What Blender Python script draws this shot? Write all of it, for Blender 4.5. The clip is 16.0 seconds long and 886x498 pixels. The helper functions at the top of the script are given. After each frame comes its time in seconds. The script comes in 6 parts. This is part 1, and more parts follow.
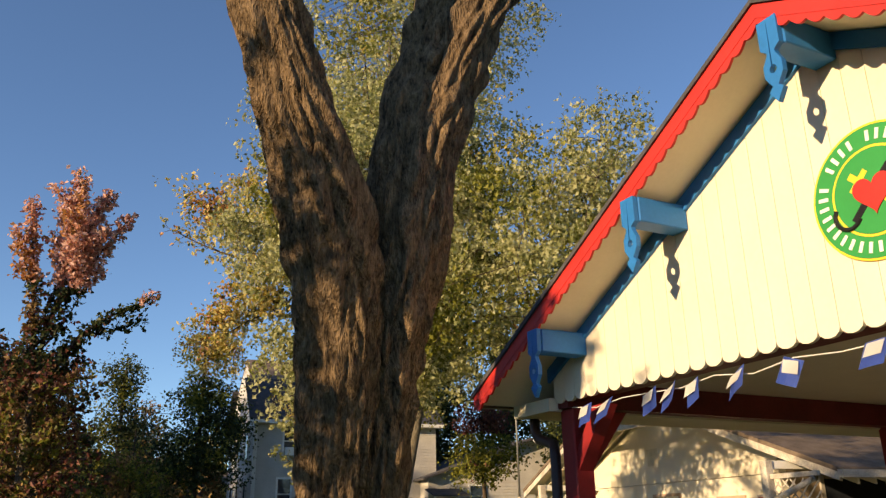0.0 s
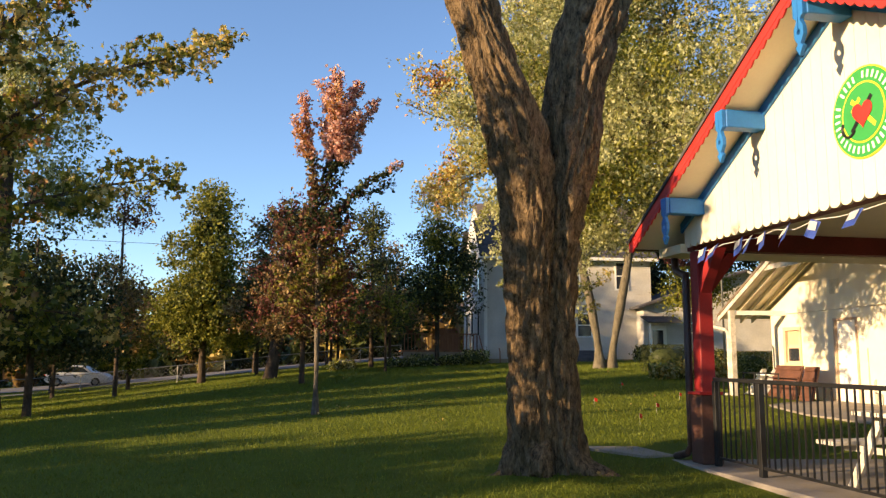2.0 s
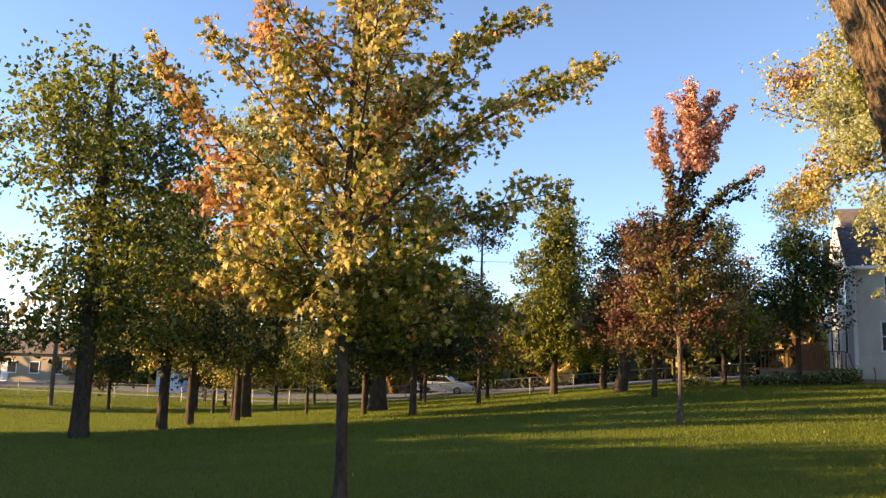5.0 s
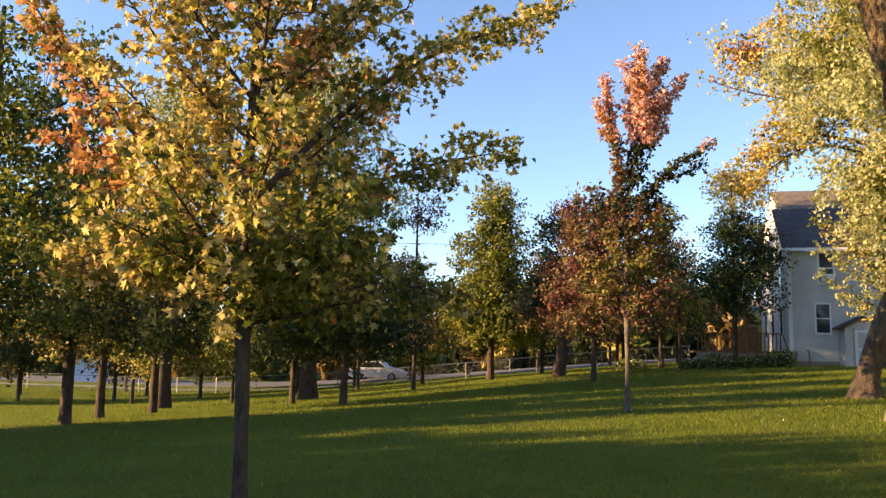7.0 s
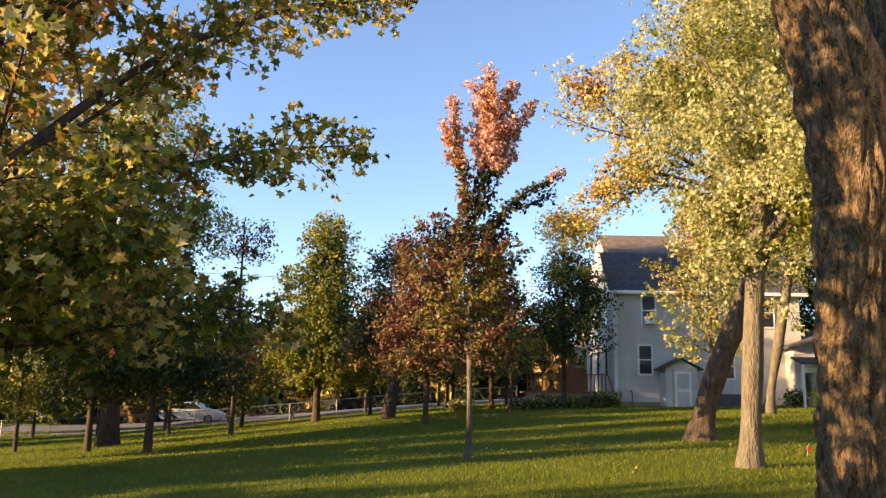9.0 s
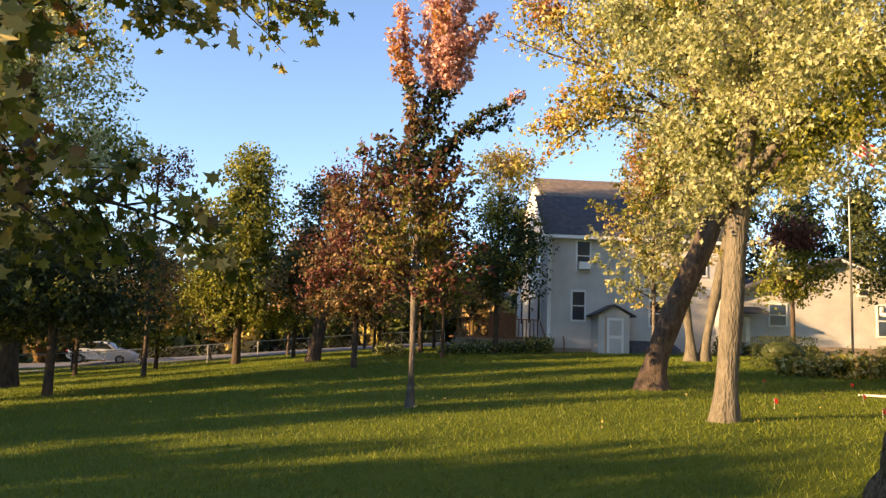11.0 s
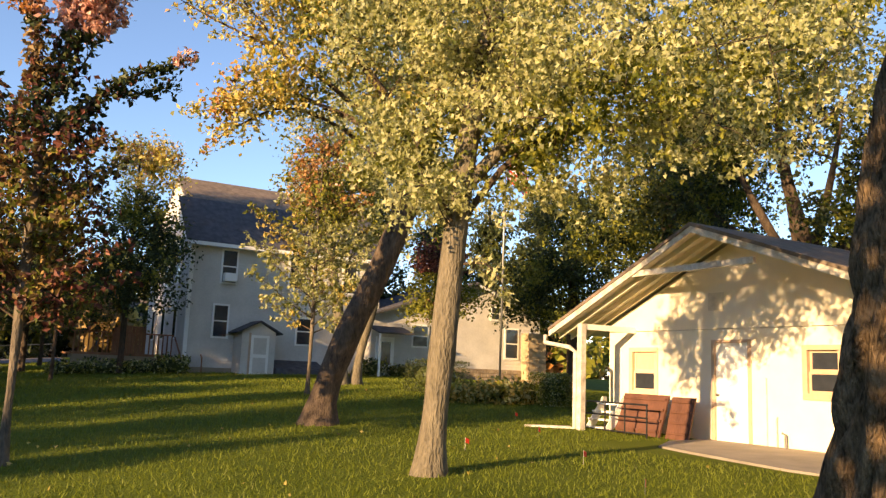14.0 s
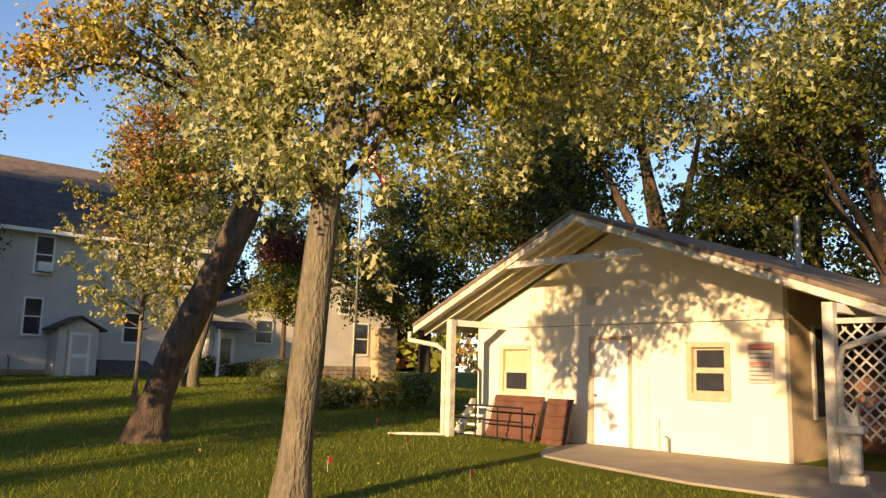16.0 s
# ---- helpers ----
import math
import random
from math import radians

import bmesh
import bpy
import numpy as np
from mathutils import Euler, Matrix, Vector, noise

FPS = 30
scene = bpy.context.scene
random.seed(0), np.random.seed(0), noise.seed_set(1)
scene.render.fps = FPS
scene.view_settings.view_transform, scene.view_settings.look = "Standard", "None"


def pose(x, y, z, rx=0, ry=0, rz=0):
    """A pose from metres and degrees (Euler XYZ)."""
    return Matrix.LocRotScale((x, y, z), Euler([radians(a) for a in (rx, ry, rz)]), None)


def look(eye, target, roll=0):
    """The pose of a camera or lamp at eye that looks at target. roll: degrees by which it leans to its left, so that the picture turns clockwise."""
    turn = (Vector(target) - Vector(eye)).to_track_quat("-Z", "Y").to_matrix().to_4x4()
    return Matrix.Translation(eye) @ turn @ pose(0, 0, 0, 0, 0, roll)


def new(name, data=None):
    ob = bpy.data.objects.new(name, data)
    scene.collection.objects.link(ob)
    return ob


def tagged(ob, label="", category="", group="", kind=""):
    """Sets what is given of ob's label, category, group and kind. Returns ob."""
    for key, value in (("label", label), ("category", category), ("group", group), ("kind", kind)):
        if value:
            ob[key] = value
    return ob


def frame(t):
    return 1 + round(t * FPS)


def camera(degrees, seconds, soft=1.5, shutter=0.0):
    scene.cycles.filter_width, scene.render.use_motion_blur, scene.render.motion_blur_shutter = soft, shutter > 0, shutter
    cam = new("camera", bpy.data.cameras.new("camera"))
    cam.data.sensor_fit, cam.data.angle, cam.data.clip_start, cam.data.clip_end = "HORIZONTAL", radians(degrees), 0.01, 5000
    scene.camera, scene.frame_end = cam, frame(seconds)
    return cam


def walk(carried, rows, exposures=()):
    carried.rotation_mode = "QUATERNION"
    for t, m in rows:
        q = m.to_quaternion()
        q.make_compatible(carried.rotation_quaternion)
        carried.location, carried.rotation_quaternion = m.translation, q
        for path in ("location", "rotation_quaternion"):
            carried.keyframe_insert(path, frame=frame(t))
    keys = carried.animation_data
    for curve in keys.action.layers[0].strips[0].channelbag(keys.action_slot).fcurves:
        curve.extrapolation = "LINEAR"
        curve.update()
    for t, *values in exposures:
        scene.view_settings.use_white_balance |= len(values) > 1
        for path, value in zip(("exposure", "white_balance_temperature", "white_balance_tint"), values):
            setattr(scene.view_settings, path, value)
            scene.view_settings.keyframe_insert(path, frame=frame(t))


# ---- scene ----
cam = camera(57.2, 16.0, soft=1.35)
PATH = [
    (0, (0.372, 4.595, 2.013), (-21.86, 18.97, -0.94)),
    (0.5, (0.282, 4.083, 1.974), (-14.11, 15.22, -0.07)),
    (0.8, (0.258, 3.628, 1.982), (-11.17, 12.34, 0.36)),
    (1.5, (0.156, 2.462, 1.897), (-6.78, 8.31, -0.31)),
    (2, (-0.071, 1.273, 1.680), (-5.80, 7.55, 0.18)),
    (2.5, (-0.459, 0.068, 1.369), (-5.17, 7.96, 0.21)),
    (3, (-0.484, 0.084, 1.357), (-2.56, 7.84, 0.44)),
    (3.5, (-0.436, 0.197, 1.437), (1.26, 8.43, 0.77)),
    (4, (-0.538, 0.233, 1.353), (6.45, 9.16, 1.28)),
    (4.5, (-0.541, 0.248, 1.361), (12.82, 9.16, 1.45)),
    (4.7, (-0.550, 0.308, 1.383), (15.10, 8.74, 1.71)),
    (5.2, (-0.617, 0.598, 1.401), (18.60, 8.37, 1.64)),
    (5.7, (-0.710, 0.955, 1.423), (18.92, 7.63, 1.47)),
    (6.2, (-0.818, 1.355, 1.441), (17.26, 7.07, 1.29)),
    (6.8, (-0.953, 1.862, 1.451), (14.40, 7.42, 1.19)),
    (7, (-0.983, 2.022, 1.451), (13.10, 7.52, 1.19)),
    (7.5, (-1.128, 2.431, 1.424), (11.79, 9.27, 1.59)),
    (8, (-1.217, 2.863, 1.379), (8.29, 10.02, 1.60)),
    (8.5, (-1.262, 3.326, 1.451), (5.16, 9.55, 1.07)),
    (9, (-1.365, 3.769, 1.488), (1.04, 10.51, 1.16)),
    (9.2, (-1.437, 3.928, 1.473), (-0.51, 10.60, 1.17)),
    (9.7, (-1.552, 4.365, 1.474), (-2.09, 10.01, 1.29)),
    (10.2, (-1.647, 4.824, 1.476), (-2.72, 8.69, 1.56)),
    (10.8, (-1.737, 5.398, 1.487), (-3.85, 7.08, 1.89)),
    (11.3, (-1.794, 5.892, 1.506), (-6.50, 6.49, 2.01)),
    (11.5, (-1.829, 6.134, 1.562), (-8.83, 6.39, 2.08)),
    (12, (-1.817, 6.619, 1.578), (-15.17, 7.36, 2.90)),
    (12.5, (-1.821, 7.050, 1.636), (-19.68, 9.09, 3.21)),
    (13, (-1.823, 7.535, 1.678), (-24.00, 10.19, 2.79)),
    (13.5, (-1.736, 8.018, 1.733), (-27.83, 9.83, 2.49)),
    (14, (-1.660, 8.477, 1.747), (-30.06, 8.69, 2.34)),
    (14.5, (-1.537, 8.953, 1.783), (-32.92, 7.80, 1.58)),
    (15, (-1.392, 9.402, 1.865), (-34.98, 8.92, 1.54)),
    (15.5, (-1.195, 9.812, 1.863), (-37.57, 8.78, 1.75)),
    (16, (-0.924, 10.239, 1.913), (-41.24, 8.57, 1.45)),
]


def aimed(eye, yaw, pitch, roll):
    """Camera pose from an eye and the angles left, up and clockwise."""
    a, b = radians(yaw), radians(pitch)
    way = Vector((-math.sin(a) * math.cos(b), math.cos(a) * math.cos(b), math.sin(b)))
    return look(eye, Vector(eye) + way, roll)


EXPOSURES = [(0.0, 0.56, 7200, 13), (1.0, 0.90, 7300, 13), (2.5, 1.22, 7600, 14), (4.5, 1.50, 8000, 18), (9.0, 1.62, 8200, 19), (12.5, 1.58, 8300, 18), (14.5, 1.22, 8300, 18), (16.0, 1.0, 8200, 16)]
walk(cam, [(t, aimed(e, *a)) for t, e, a in PATH], EXPOSURES)

# ---- light ----
SUN_WAY = Vector((0.925, 0.340, 0.0)).normalized()
SUN_UP = 12.5
world = bpy.data.worlds.new("world")
scene.world = world
world.use_nodes = True
wn = world.node_tree
sky = wn.nodes.new("ShaderNodeTexSky")
sky.sky_type = 'NISHITA'
sky.sun_disc = False
sky.sun_elevation = radians(SUN_UP + 6)
sky.sun_rotation = math.atan2(-SUN_WAY.x, -SUN_WAY.y)
sky.altitude = 900
sky.air_density, sky.dust_density, sky.ozone_density = 1.0, 0.0, 4.8
wn.nodes["Background"].inputs["Strength"].default_value = 0.126
wn.links.new(sky.outputs[0], wn.nodes["Background"].inputs["Color"])
sun = new("sun", bpy.data.lights.new("sun", 'SUN'))
sun.data.energy, sun.data.angle, sun.data.color = 5.0, radians(0.6), (1.0, 0.76, 0.46)
sun.matrix_world = look((0, 0, 30), Vector((0, 0, 30)) + Vector((SUN_WAY.x, SUN_WAY.y, -math.tan(radians(SUN_UP)))))


# ---- materials ----
def mat(name, base, rough=0.8, vary=0.25, scale=6.0, fine=60.0, bump=0.15, metal=0.0, stretch=(1, 1, 1), second=None, island=0.0, dist=0.01, spec=0.3):
    """A surface with colour variation at two scales, grain and fine relief."""
    m = bpy.data.materials.new(name)
    m.use_nodes = True
    nt = m.node_tree
    b = nt.nodes["Principled BSDF"]
    b.inputs["Roughness"].default_value, b.inputs["Metallic"].default_value = rough, metal
    b.inputs["Specular IOR Level"].default_value = spec
    co = nt.nodes.new("ShaderNodeTexCoord")
    mp = nt.nodes.new("ShaderNodeMapping")
    mp.inputs["Scale"].default_value = stretch
    nt.links.new(co.outputs["Object"], mp.inputs[0])
    n1, n2 = nt.nodes.new("ShaderNodeTexNoise"), nt.nodes.new("ShaderNodeTexNoise")
    n1.inputs["Scale"].default_value, n2.inputs["Scale"].default_value = scale, fine
    n1.inputs["Detail"].default_value = n2.inputs["Detail"].default_value = 4
    for n in (n1, n2):
        nt.links.new(mp.outputs[0], n.inputs["Vector"])
    add = nt.nodes.new("ShaderNodeMath")
    add.operation = 'MULTIPLY_ADD'
    nt.links.new(n1.outputs["Fac"], add.inputs[0])
    add.inputs[1].default_value = 0.65
    half = nt.nodes.new("ShaderNodeMath")
    half.operation = 'MULTIPLY'
    half.inputs[1].default_value = 0.35
    nt.links.new(n2.outputs["Fac"], half.inputs[0])
    nt.links.new(half.outputs[0], add.inputs[2])
    out = add.outputs[0]
    if island:
        ge = nt.nodes.new("ShaderNodeObjectInfo") if island < 0 else nt.nodes.new("ShaderNodeNewGeometry")
        mix = nt.nodes.new("ShaderNodeMath")
        mix.operation = 'MULTIPLY_ADD'
        mix.inputs[1].default_value = abs(island)
        nt.links.new(ge.outputs["Random" if island < 0 else "Random Per Island"], mix.inputs[0])
        sub = nt.nodes.new("ShaderNodeMath")
        sub.operation = 'SUBTRACT'
        sub.inputs[1].default_value = abs(island) / 2
        nt.links.new(out, sub.inputs[0])
        nt.links.new(sub.outputs[0], mix.inputs[2])
        out = mix.outputs[0]
    ramp = nt.nodes.new("ShaderNodeValToRGB")
    lo = second or tuple(c * (1 - vary) for c in base)
    hi = base if second else tuple(min(1, c * (1 + vary)) for c in base)
    ramp.color_ramp.elements[0].position, ramp.color_ramp.elements[1].position = 0.32, 0.68
    ramp.color_ramp.elements[0].color, ramp.color_ramp.elements[1].color = (*lo, 1), (*hi, 1)
    nt.links.new(out, ramp.inputs[0])
    nt.links.new(ramp.outputs[0], b.inputs["Base Color"])
    if bump:
        bp = nt.nodes.new("ShaderNodeBump")
        bp.inputs["Strength"].default_value, bp.inputs["Distance"].default_value = bump, dist
        nt.links.new(add.outputs[0], bp.inputs["Height"])
        nt.links.new(bp.outputs[0], b.inputs["Normal"])
    return m


def leaf_mat(name, a, b, through_=0.35):
    """Leaves: two colours spread leaf by leaf and clump by clump, light shining through."""
    m = mat(name, b, rough=0.55, second=a, scale=1.1, fine=9.0, bump=0, island=0.75, spec=0.35)
    nt = m.node_tree
    p, o = nt.nodes["Principled BSDF"], nt.nodes["Material Output"]
    tr, mx = nt.nodes.new("ShaderNodeBsdfTranslucent"), nt.nodes.new("ShaderNodeMixShader")
    mx.inputs[0].default_value = through_
    nt.links.new(p.inputs["Base Color"].links[0].from_socket, tr.inputs["Color"])
    nt.links.new(p.outputs[0], mx.inputs[1])
    nt.links.new(tr.outputs[0], mx.inputs[2])
    nt.links.new(mx.outputs[0], o.inputs["Surface"])
    return m


def bark_mat(name, dark, light, scale=7.0, bump=0.9):
    """Bark: long vertical plates with deep furrows."""
    m = mat(name, light, rough=0.92, second=dark, scale=scale, fine=scale * 4, bump=bump, stretch=(1, 1, 0.30), dist=0.10, spec=0.15)
    return m


GRASS = mat("lawn_grass", (0.120, 0.145, 0.016), rough=0.95, second=(0.068, 0.094, 0.010), scale=0.5, fine=22.0, bump=1.0, dist=0.12, spec=0.1)
BLADE = leaf_mat("grass_blade", (0.125, 0.155, 0.015), (0.185, 0.222, 0.026), 0.48)
ASPHALT = mat("asphalt", (0.14, 0.13, 0.13), rough=0.9, scale=0.8, fine=40)
CONCRETE = mat("concrete", (0.27, 0.235, 0.195), rough=0.9, vary=0.2, scale=1.5, fine=40, bump=0.25)
BARK = bark_mat("furrowed_bark", (0.034, 0.023, 0.014), (0.33, 0.225, 0.13), 20.0, 1.0)
BARK_PALE = bark_mat("pale_bark", (0.090, 0.078, 0.057), (0.215, 0.182, 0.130), 9.0, 0.9)
BARK_GREY = bark_mat("grey_bark", (0.075, 0.062, 0.050), (0.20, 0.165, 0.125), 9.0, 0.8)
BARK_BROWN = bark_mat("brown_bark", (0.045, 0.033, 0.025), (0.155, 0.112, 0.080), 9.0, 0.8)
BARK_DARK = bark_mat("dark_bark", (0.035, 0.026, 0.020), (0.12, 0.085, 0.06), 9.0, 0.6)
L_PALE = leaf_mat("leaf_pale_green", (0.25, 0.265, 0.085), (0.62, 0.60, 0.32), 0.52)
L_GREEN = leaf_mat("leaf_green", (0.085, 0.105, 0.016), (0.29, 0.28, 0.045), 0.42)
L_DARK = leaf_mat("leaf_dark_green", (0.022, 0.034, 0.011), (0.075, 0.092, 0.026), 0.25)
L_YELLOW = leaf_mat("leaf_yellow", (0.46, 0.34, 0.05), (0.80, 0.64, 0.24), 0.45)
L_GOLD = leaf_mat("leaf_gold_green", (0.26, 0.21, 0.045), (0.73, 0.55, 0.19), 0.45)
L_ORANGE = leaf_mat("leaf_orange", (0.36, 0.15, 0.04), (0.68, 0.37, 0.16), 0.42)
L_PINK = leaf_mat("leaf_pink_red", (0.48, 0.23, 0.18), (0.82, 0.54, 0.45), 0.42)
L_BROWN = leaf_mat("leaf_brown", (0.13, 0.080, 0.032), (0.34, 0.215, 0.080), 0.35)
L_MAROON = leaf_mat("leaf_maroon", (0.075, 0.025, 0.022), (0.22, 0.075, 0.05), 0.3)
CREAM = mat("cream_paint", (0.76, 0.69, 0.55), rough=0.6, vary=0.05, scale=2.0, fine=30, bump=0.06)
SOFFIT = mat("cream_soffit", (0.72, 0.66, 0.52), rough=0.7, vary=0.06, scale=2.0, fine=30, bump=0.06)
RED = mat("red_paint", (0.55, 0.035, 0.03), rough=0.5, vary=0.15, scale=3.0, fine=30, bump=0.05)
# the same red darkened, roof shade on posts and braces put into the colour
RED_SHADED = mat("shaded_red_paint", (0.30, 0.022, 0.022), rough=0.5, vary=0.18, scale=3.0, fine=30, bump=0.06)
RED_DARK = mat("dark_red_stain", (0.16, 0.025, 0.025), rough=0.6, vary=0.25, scale=3, fine=30, bump=0.1)
BLUE = mat("blue_paint", (0.020, 0.165, 0.46), rough=0.5, vary=0.12, scale=3.0, fine=30, bump=0.05)
WHITE = mat("white_paint", (0.80, 0.79, 0.75), rough=0.6, vary=0.06, scale=2.0, fine=25, bump=0.06)
WORN = mat("worn_white_paint", (0.74, 0.70, 0.62), rough=0.7, second=(0.34, 0.29, 0.24), scale=5, fine=40, bump=0.2)
SHINGLE = mat("dark_shingle", (0.075, 0.072, 0.078), rough=0.9, vary=0.4, scale=4, fine=30, bump=0.4)
SHINGLE_BROWN = mat("brown_shingle", (0.17, 0.13, 0.10), rough=0.9, vary=0.35, scale=4, fine=30, bump=0.4)
BLACK = mat("black_metal", (0.015, 0.015, 0.016), rough=0.45, vary=0.3, bump=0.03)
BROWN = mat("brown_wood", (0.115, 0.050, 0.034), rough=0.7, vary=0.35, scale=3, fine=30, stretch=(1, 1, 0.3))
TUBE = mat("brown_downspout", (0.06, 0.035, 0.03), rough=0.4, vary=0.2, bump=0.03, metal=0.2)
STUCCO = mat("cream_stucco", (0.78, 0.71, 0.57), rough=0.85, vary=0.06, scale=2.5, fine=70, bump=0.25)
SIDING = mat("white_siding", (0.56, 0.53, 0.48), rough=0.6, vary=0.16, scale=1.0, fine=14, bump=0.05)
TRIM_TAN = mat("tan_trim", (0.50, 0.35, 0.25), rough=0.6, vary=0.15)
BRICK = mat("red_brick", (0.30, 0.12, 0.07), rough=0.9, second=(0.18, 0.075, 0.05), scale=5, fine=30)
STONE = mat("foundation_stone", (0.34, 0.27, 0.19), rough=0.9, second=(0.15, 0.11, 0.08), scale=3.0, fine=18, bump=0.6, dist=0.03, island=0.6)
STEEL = mat("galvanised_steel", (0.26, 0.26, 0.25), rough=0.45, metal=0.7, vary=0.15, bump=0.03)
GREEN = mat("emblem_green", (0.03, 0.28, 0.07), rough=0.5, vary=0.06, bump=0)
YELLOW = mat("emblem_yellow", (0.75, 0.55, 0.05), rough=0.5, vary=0.06, bump=0)
FLAG_RED = mat("marker_red", (0.75, 0.04, 0.02), rough=0.5, vary=0.1, bump=0)
FLAG_BLUE = mat("pennant_blue", (0.06, 0.12, 0.50), rough=0.6, vary=0.1, bump=0)
GLASS = mat("dark_glass", (0.03, 0.035, 0.045), rough=0.06, vary=0.2, bump=0, spec=0.8)
RUBBER = mat("tyre_rubber", (0.02, 0.02, 0.02), rough=0.8)
CAR_SILVER = mat("car_silver", (0.55, 0.55, 0.56), rough=0.3, vary=0.05, bump=0, spec=0.6)


# ---- building blocks ----
def finish(name, bm, material, parent=None, smooth=False):
    me = bpy.data.meshes.new(name)
    bmesh.ops.recalc_face_normals(bm, faces=bm.faces[:])
    bm.to_mesh(me)
    bm.free()
    for m in material if isinstance(material, (list, tuple)) else (material,):
        me.materials.append(m)
    if smooth:
        me.polygons.foreach_set("use_smooth", [True] * len(me.polygons))
    ob = new(name, me)
    ob.parent = parent
    return ob


def part(name, bm, material, parent, label="", smooth=False):
    """Links a bmesh as one mesh object under a thing or a part."""
    return tagged(finish(name, bm, material, parent, smooth), label)


def thing(name, at, rz=0.0, label="", category="", group="", kind=""):
    ob = new(name)
    ob.empty_display_size = 0.2
    ob.matrix_basis = pose(*at, 0, 0, rz)
    return tagged(ob, label, category, group, kind)


def box(x0, y0, z0, x1, y1, z1, bevel=0.0, bm=None):
    bm = bm or bmesh.new()
    vs = [bm.verts.new((x, y, z)) for x in (x0, x1) for y in (y0, y1) for z in (z0, z1)]
    fs = [bm.faces.new([vs[i] for i in f]) for f in ((0, 1, 3, 2), (4, 6, 7, 5), (0, 4, 5, 1), (2, 3, 7, 6), (0, 2, 6, 4), (1, 5, 7, 3))]
    if bevel:
        bmesh.ops.bevel(bm, geom=list({e for f in fs for e in f.edges}), offset=bevel, segments=1, affect='EDGES')
    return bm


def prism(outline, axis, a, b, bm=None):
    """Extrudes an outline of (p, q) along the axis from a to b. Axis x: (y, z); y: (x, z); z: (x, y)."""
    bm = bm or bmesh.new()
    put = {"x": lambda p, q, s: (s, p, q), "y": lambda p, q, s: (p, s, q), "z": lambda p, q, s: (p, q, s)}[axis]
    lo = [bm.verts.new(put(p, q, a)) for p, q in outline]
    hi = [bm.verts.new(put(p, q, b)) for p, q in outline]
    n = len(outline)
    bm.faces.new(lo)
    bm.faces.new(hi[::-1])
    for i in range(n):
        bm.faces.new((lo[i], lo[(i + 1) % n], hi[(i + 1) % n], hi[i]))
    return bm


def sweep(path, radii, sides=10, bm=None, cap=True):
    """A round tube along a path of points."""
    bm = bm or bmesh.new()
    path = [Vector(p) for p in path]
    rings = []
    for i, p in enumerate(path):
        d = (path[min(i + 1, len(path) - 1)] - path[max(i - 1, 0)]).normalized()
        s = d.cross(Vector((0.31, 0.95, 0.05))).normalized()
        t = d.cross(s)
        r = radii[i] if isinstance(radii, (list, tuple)) else radii
        rings.append([bm.verts.new(p + (s * math.cos(a) + t * math.sin(a)) * r) for a in (2 * math.pi * k / sides for k in range(sides))])
    for a, b in zip(rings, rings[1:]):
        for k in range(sides):
            bm.faces.new((a[k], a[(k + 1) % sides], b[(k + 1) % sides], b[k]))
    if cap:
        bm.faces.new(rings[0])
        bm.faces.new(rings[-1][::-1])
    return bm


HILL = (-0.025, 0.696, -0.358, 0.082, 0.687, 0.636, -0.106, -0.317, -0.058, -0.333)


def ground_z(x, y):
    """Height of the gently sloping ground."""
    a, b = np.clip(x, -42, 28) / 20, np.clip(y, -12, 68) / 20
    z, k = 0.0, 0
    for i in range(4):
        for j in range(4 - i):
            z = z + HILL[k] * a ** i * b ** j
            k += 1
    z = z + 0.30 * np.exp(-((x + 2) ** 2 + (y - 47) ** 2) / 120) - 0.28 * np.exp(-((x - 11) ** 2 + (y - 20) ** 2) / 30)
    # levelled bed under the pavilion's slab
    u, v = (x - 3.906) * 0.0872 - (y - 10.98) * 0.9962, (x - 3.906) * 0.9962 + (y - 10.98) * 0.0872
    inside = np.minimum(np.minimum(u + 0.1, 6.5 - u), np.minimum(v + 0.1, 8.6 - v))
    w = np.clip(inside / 0.45 + 0.5, 0, 1)
    return z * (1 - w) + np.minimum(z, 0.405) * w


def gz(x, y):
    return float(ground_z(np.float64(x), np.float64(y)))


# ---- ground, road, pavement ----
def ground_sheet(name, xs, ys, lift, material, label, category):
    X, Y = np.meshgrid(xs, ys, indexing="ij")
    Z = ground_z(X, Y) + lift
    verts = np.stack([X, Y, Z], -1).reshape(-1, 3)
    n, k = len(xs), len(ys)
    i = (np.arange(n - 1)[:, None] * k + np.arange(k - 1)[None, :]).reshape(-1)
    faces = np.stack([i, i + k, i + k + 1, i + 1], -1)
    me = bpy.data.meshes.new(name)
    me.from_pydata(verts.tolist(), [], faces.tolist())
    me.materials.append(material)
    me.polygons.foreach_set("use_smooth", [True] * len(me.polygons))
    return tagged(new(name, me), label, category, kind="structure")


far_steps = np.array([60, 80, 120, 200, 400, 900, 2500.0])
gx = np.concatenate([-far_steps[::-1], np.arange(-46, 34.1, 0.8), far_steps])
gy = np.concatenate([-far_steps[::-1], np.arange(-14, 72.1, 0.8), far_steps[1:] + 20])
ground_sheet("ground", gx, gy, 0.0, GRASS, "mown green lawn sloping gently, mostly in shade", "lawn")
ground_sheet("road", np.arange(-120, 6, 2.0), np.arange(63, 69.1, 1.0), 0.03, ASPHALT, "grey asphalt street behind the park fence", "road")
ground_sheet("pavement", np.arange(-120, -20, 2.0), np.arange(58.5, 60.1, 0.8), 0.04, CONCRETE, "pale concrete pavement beside the street", "pavement")


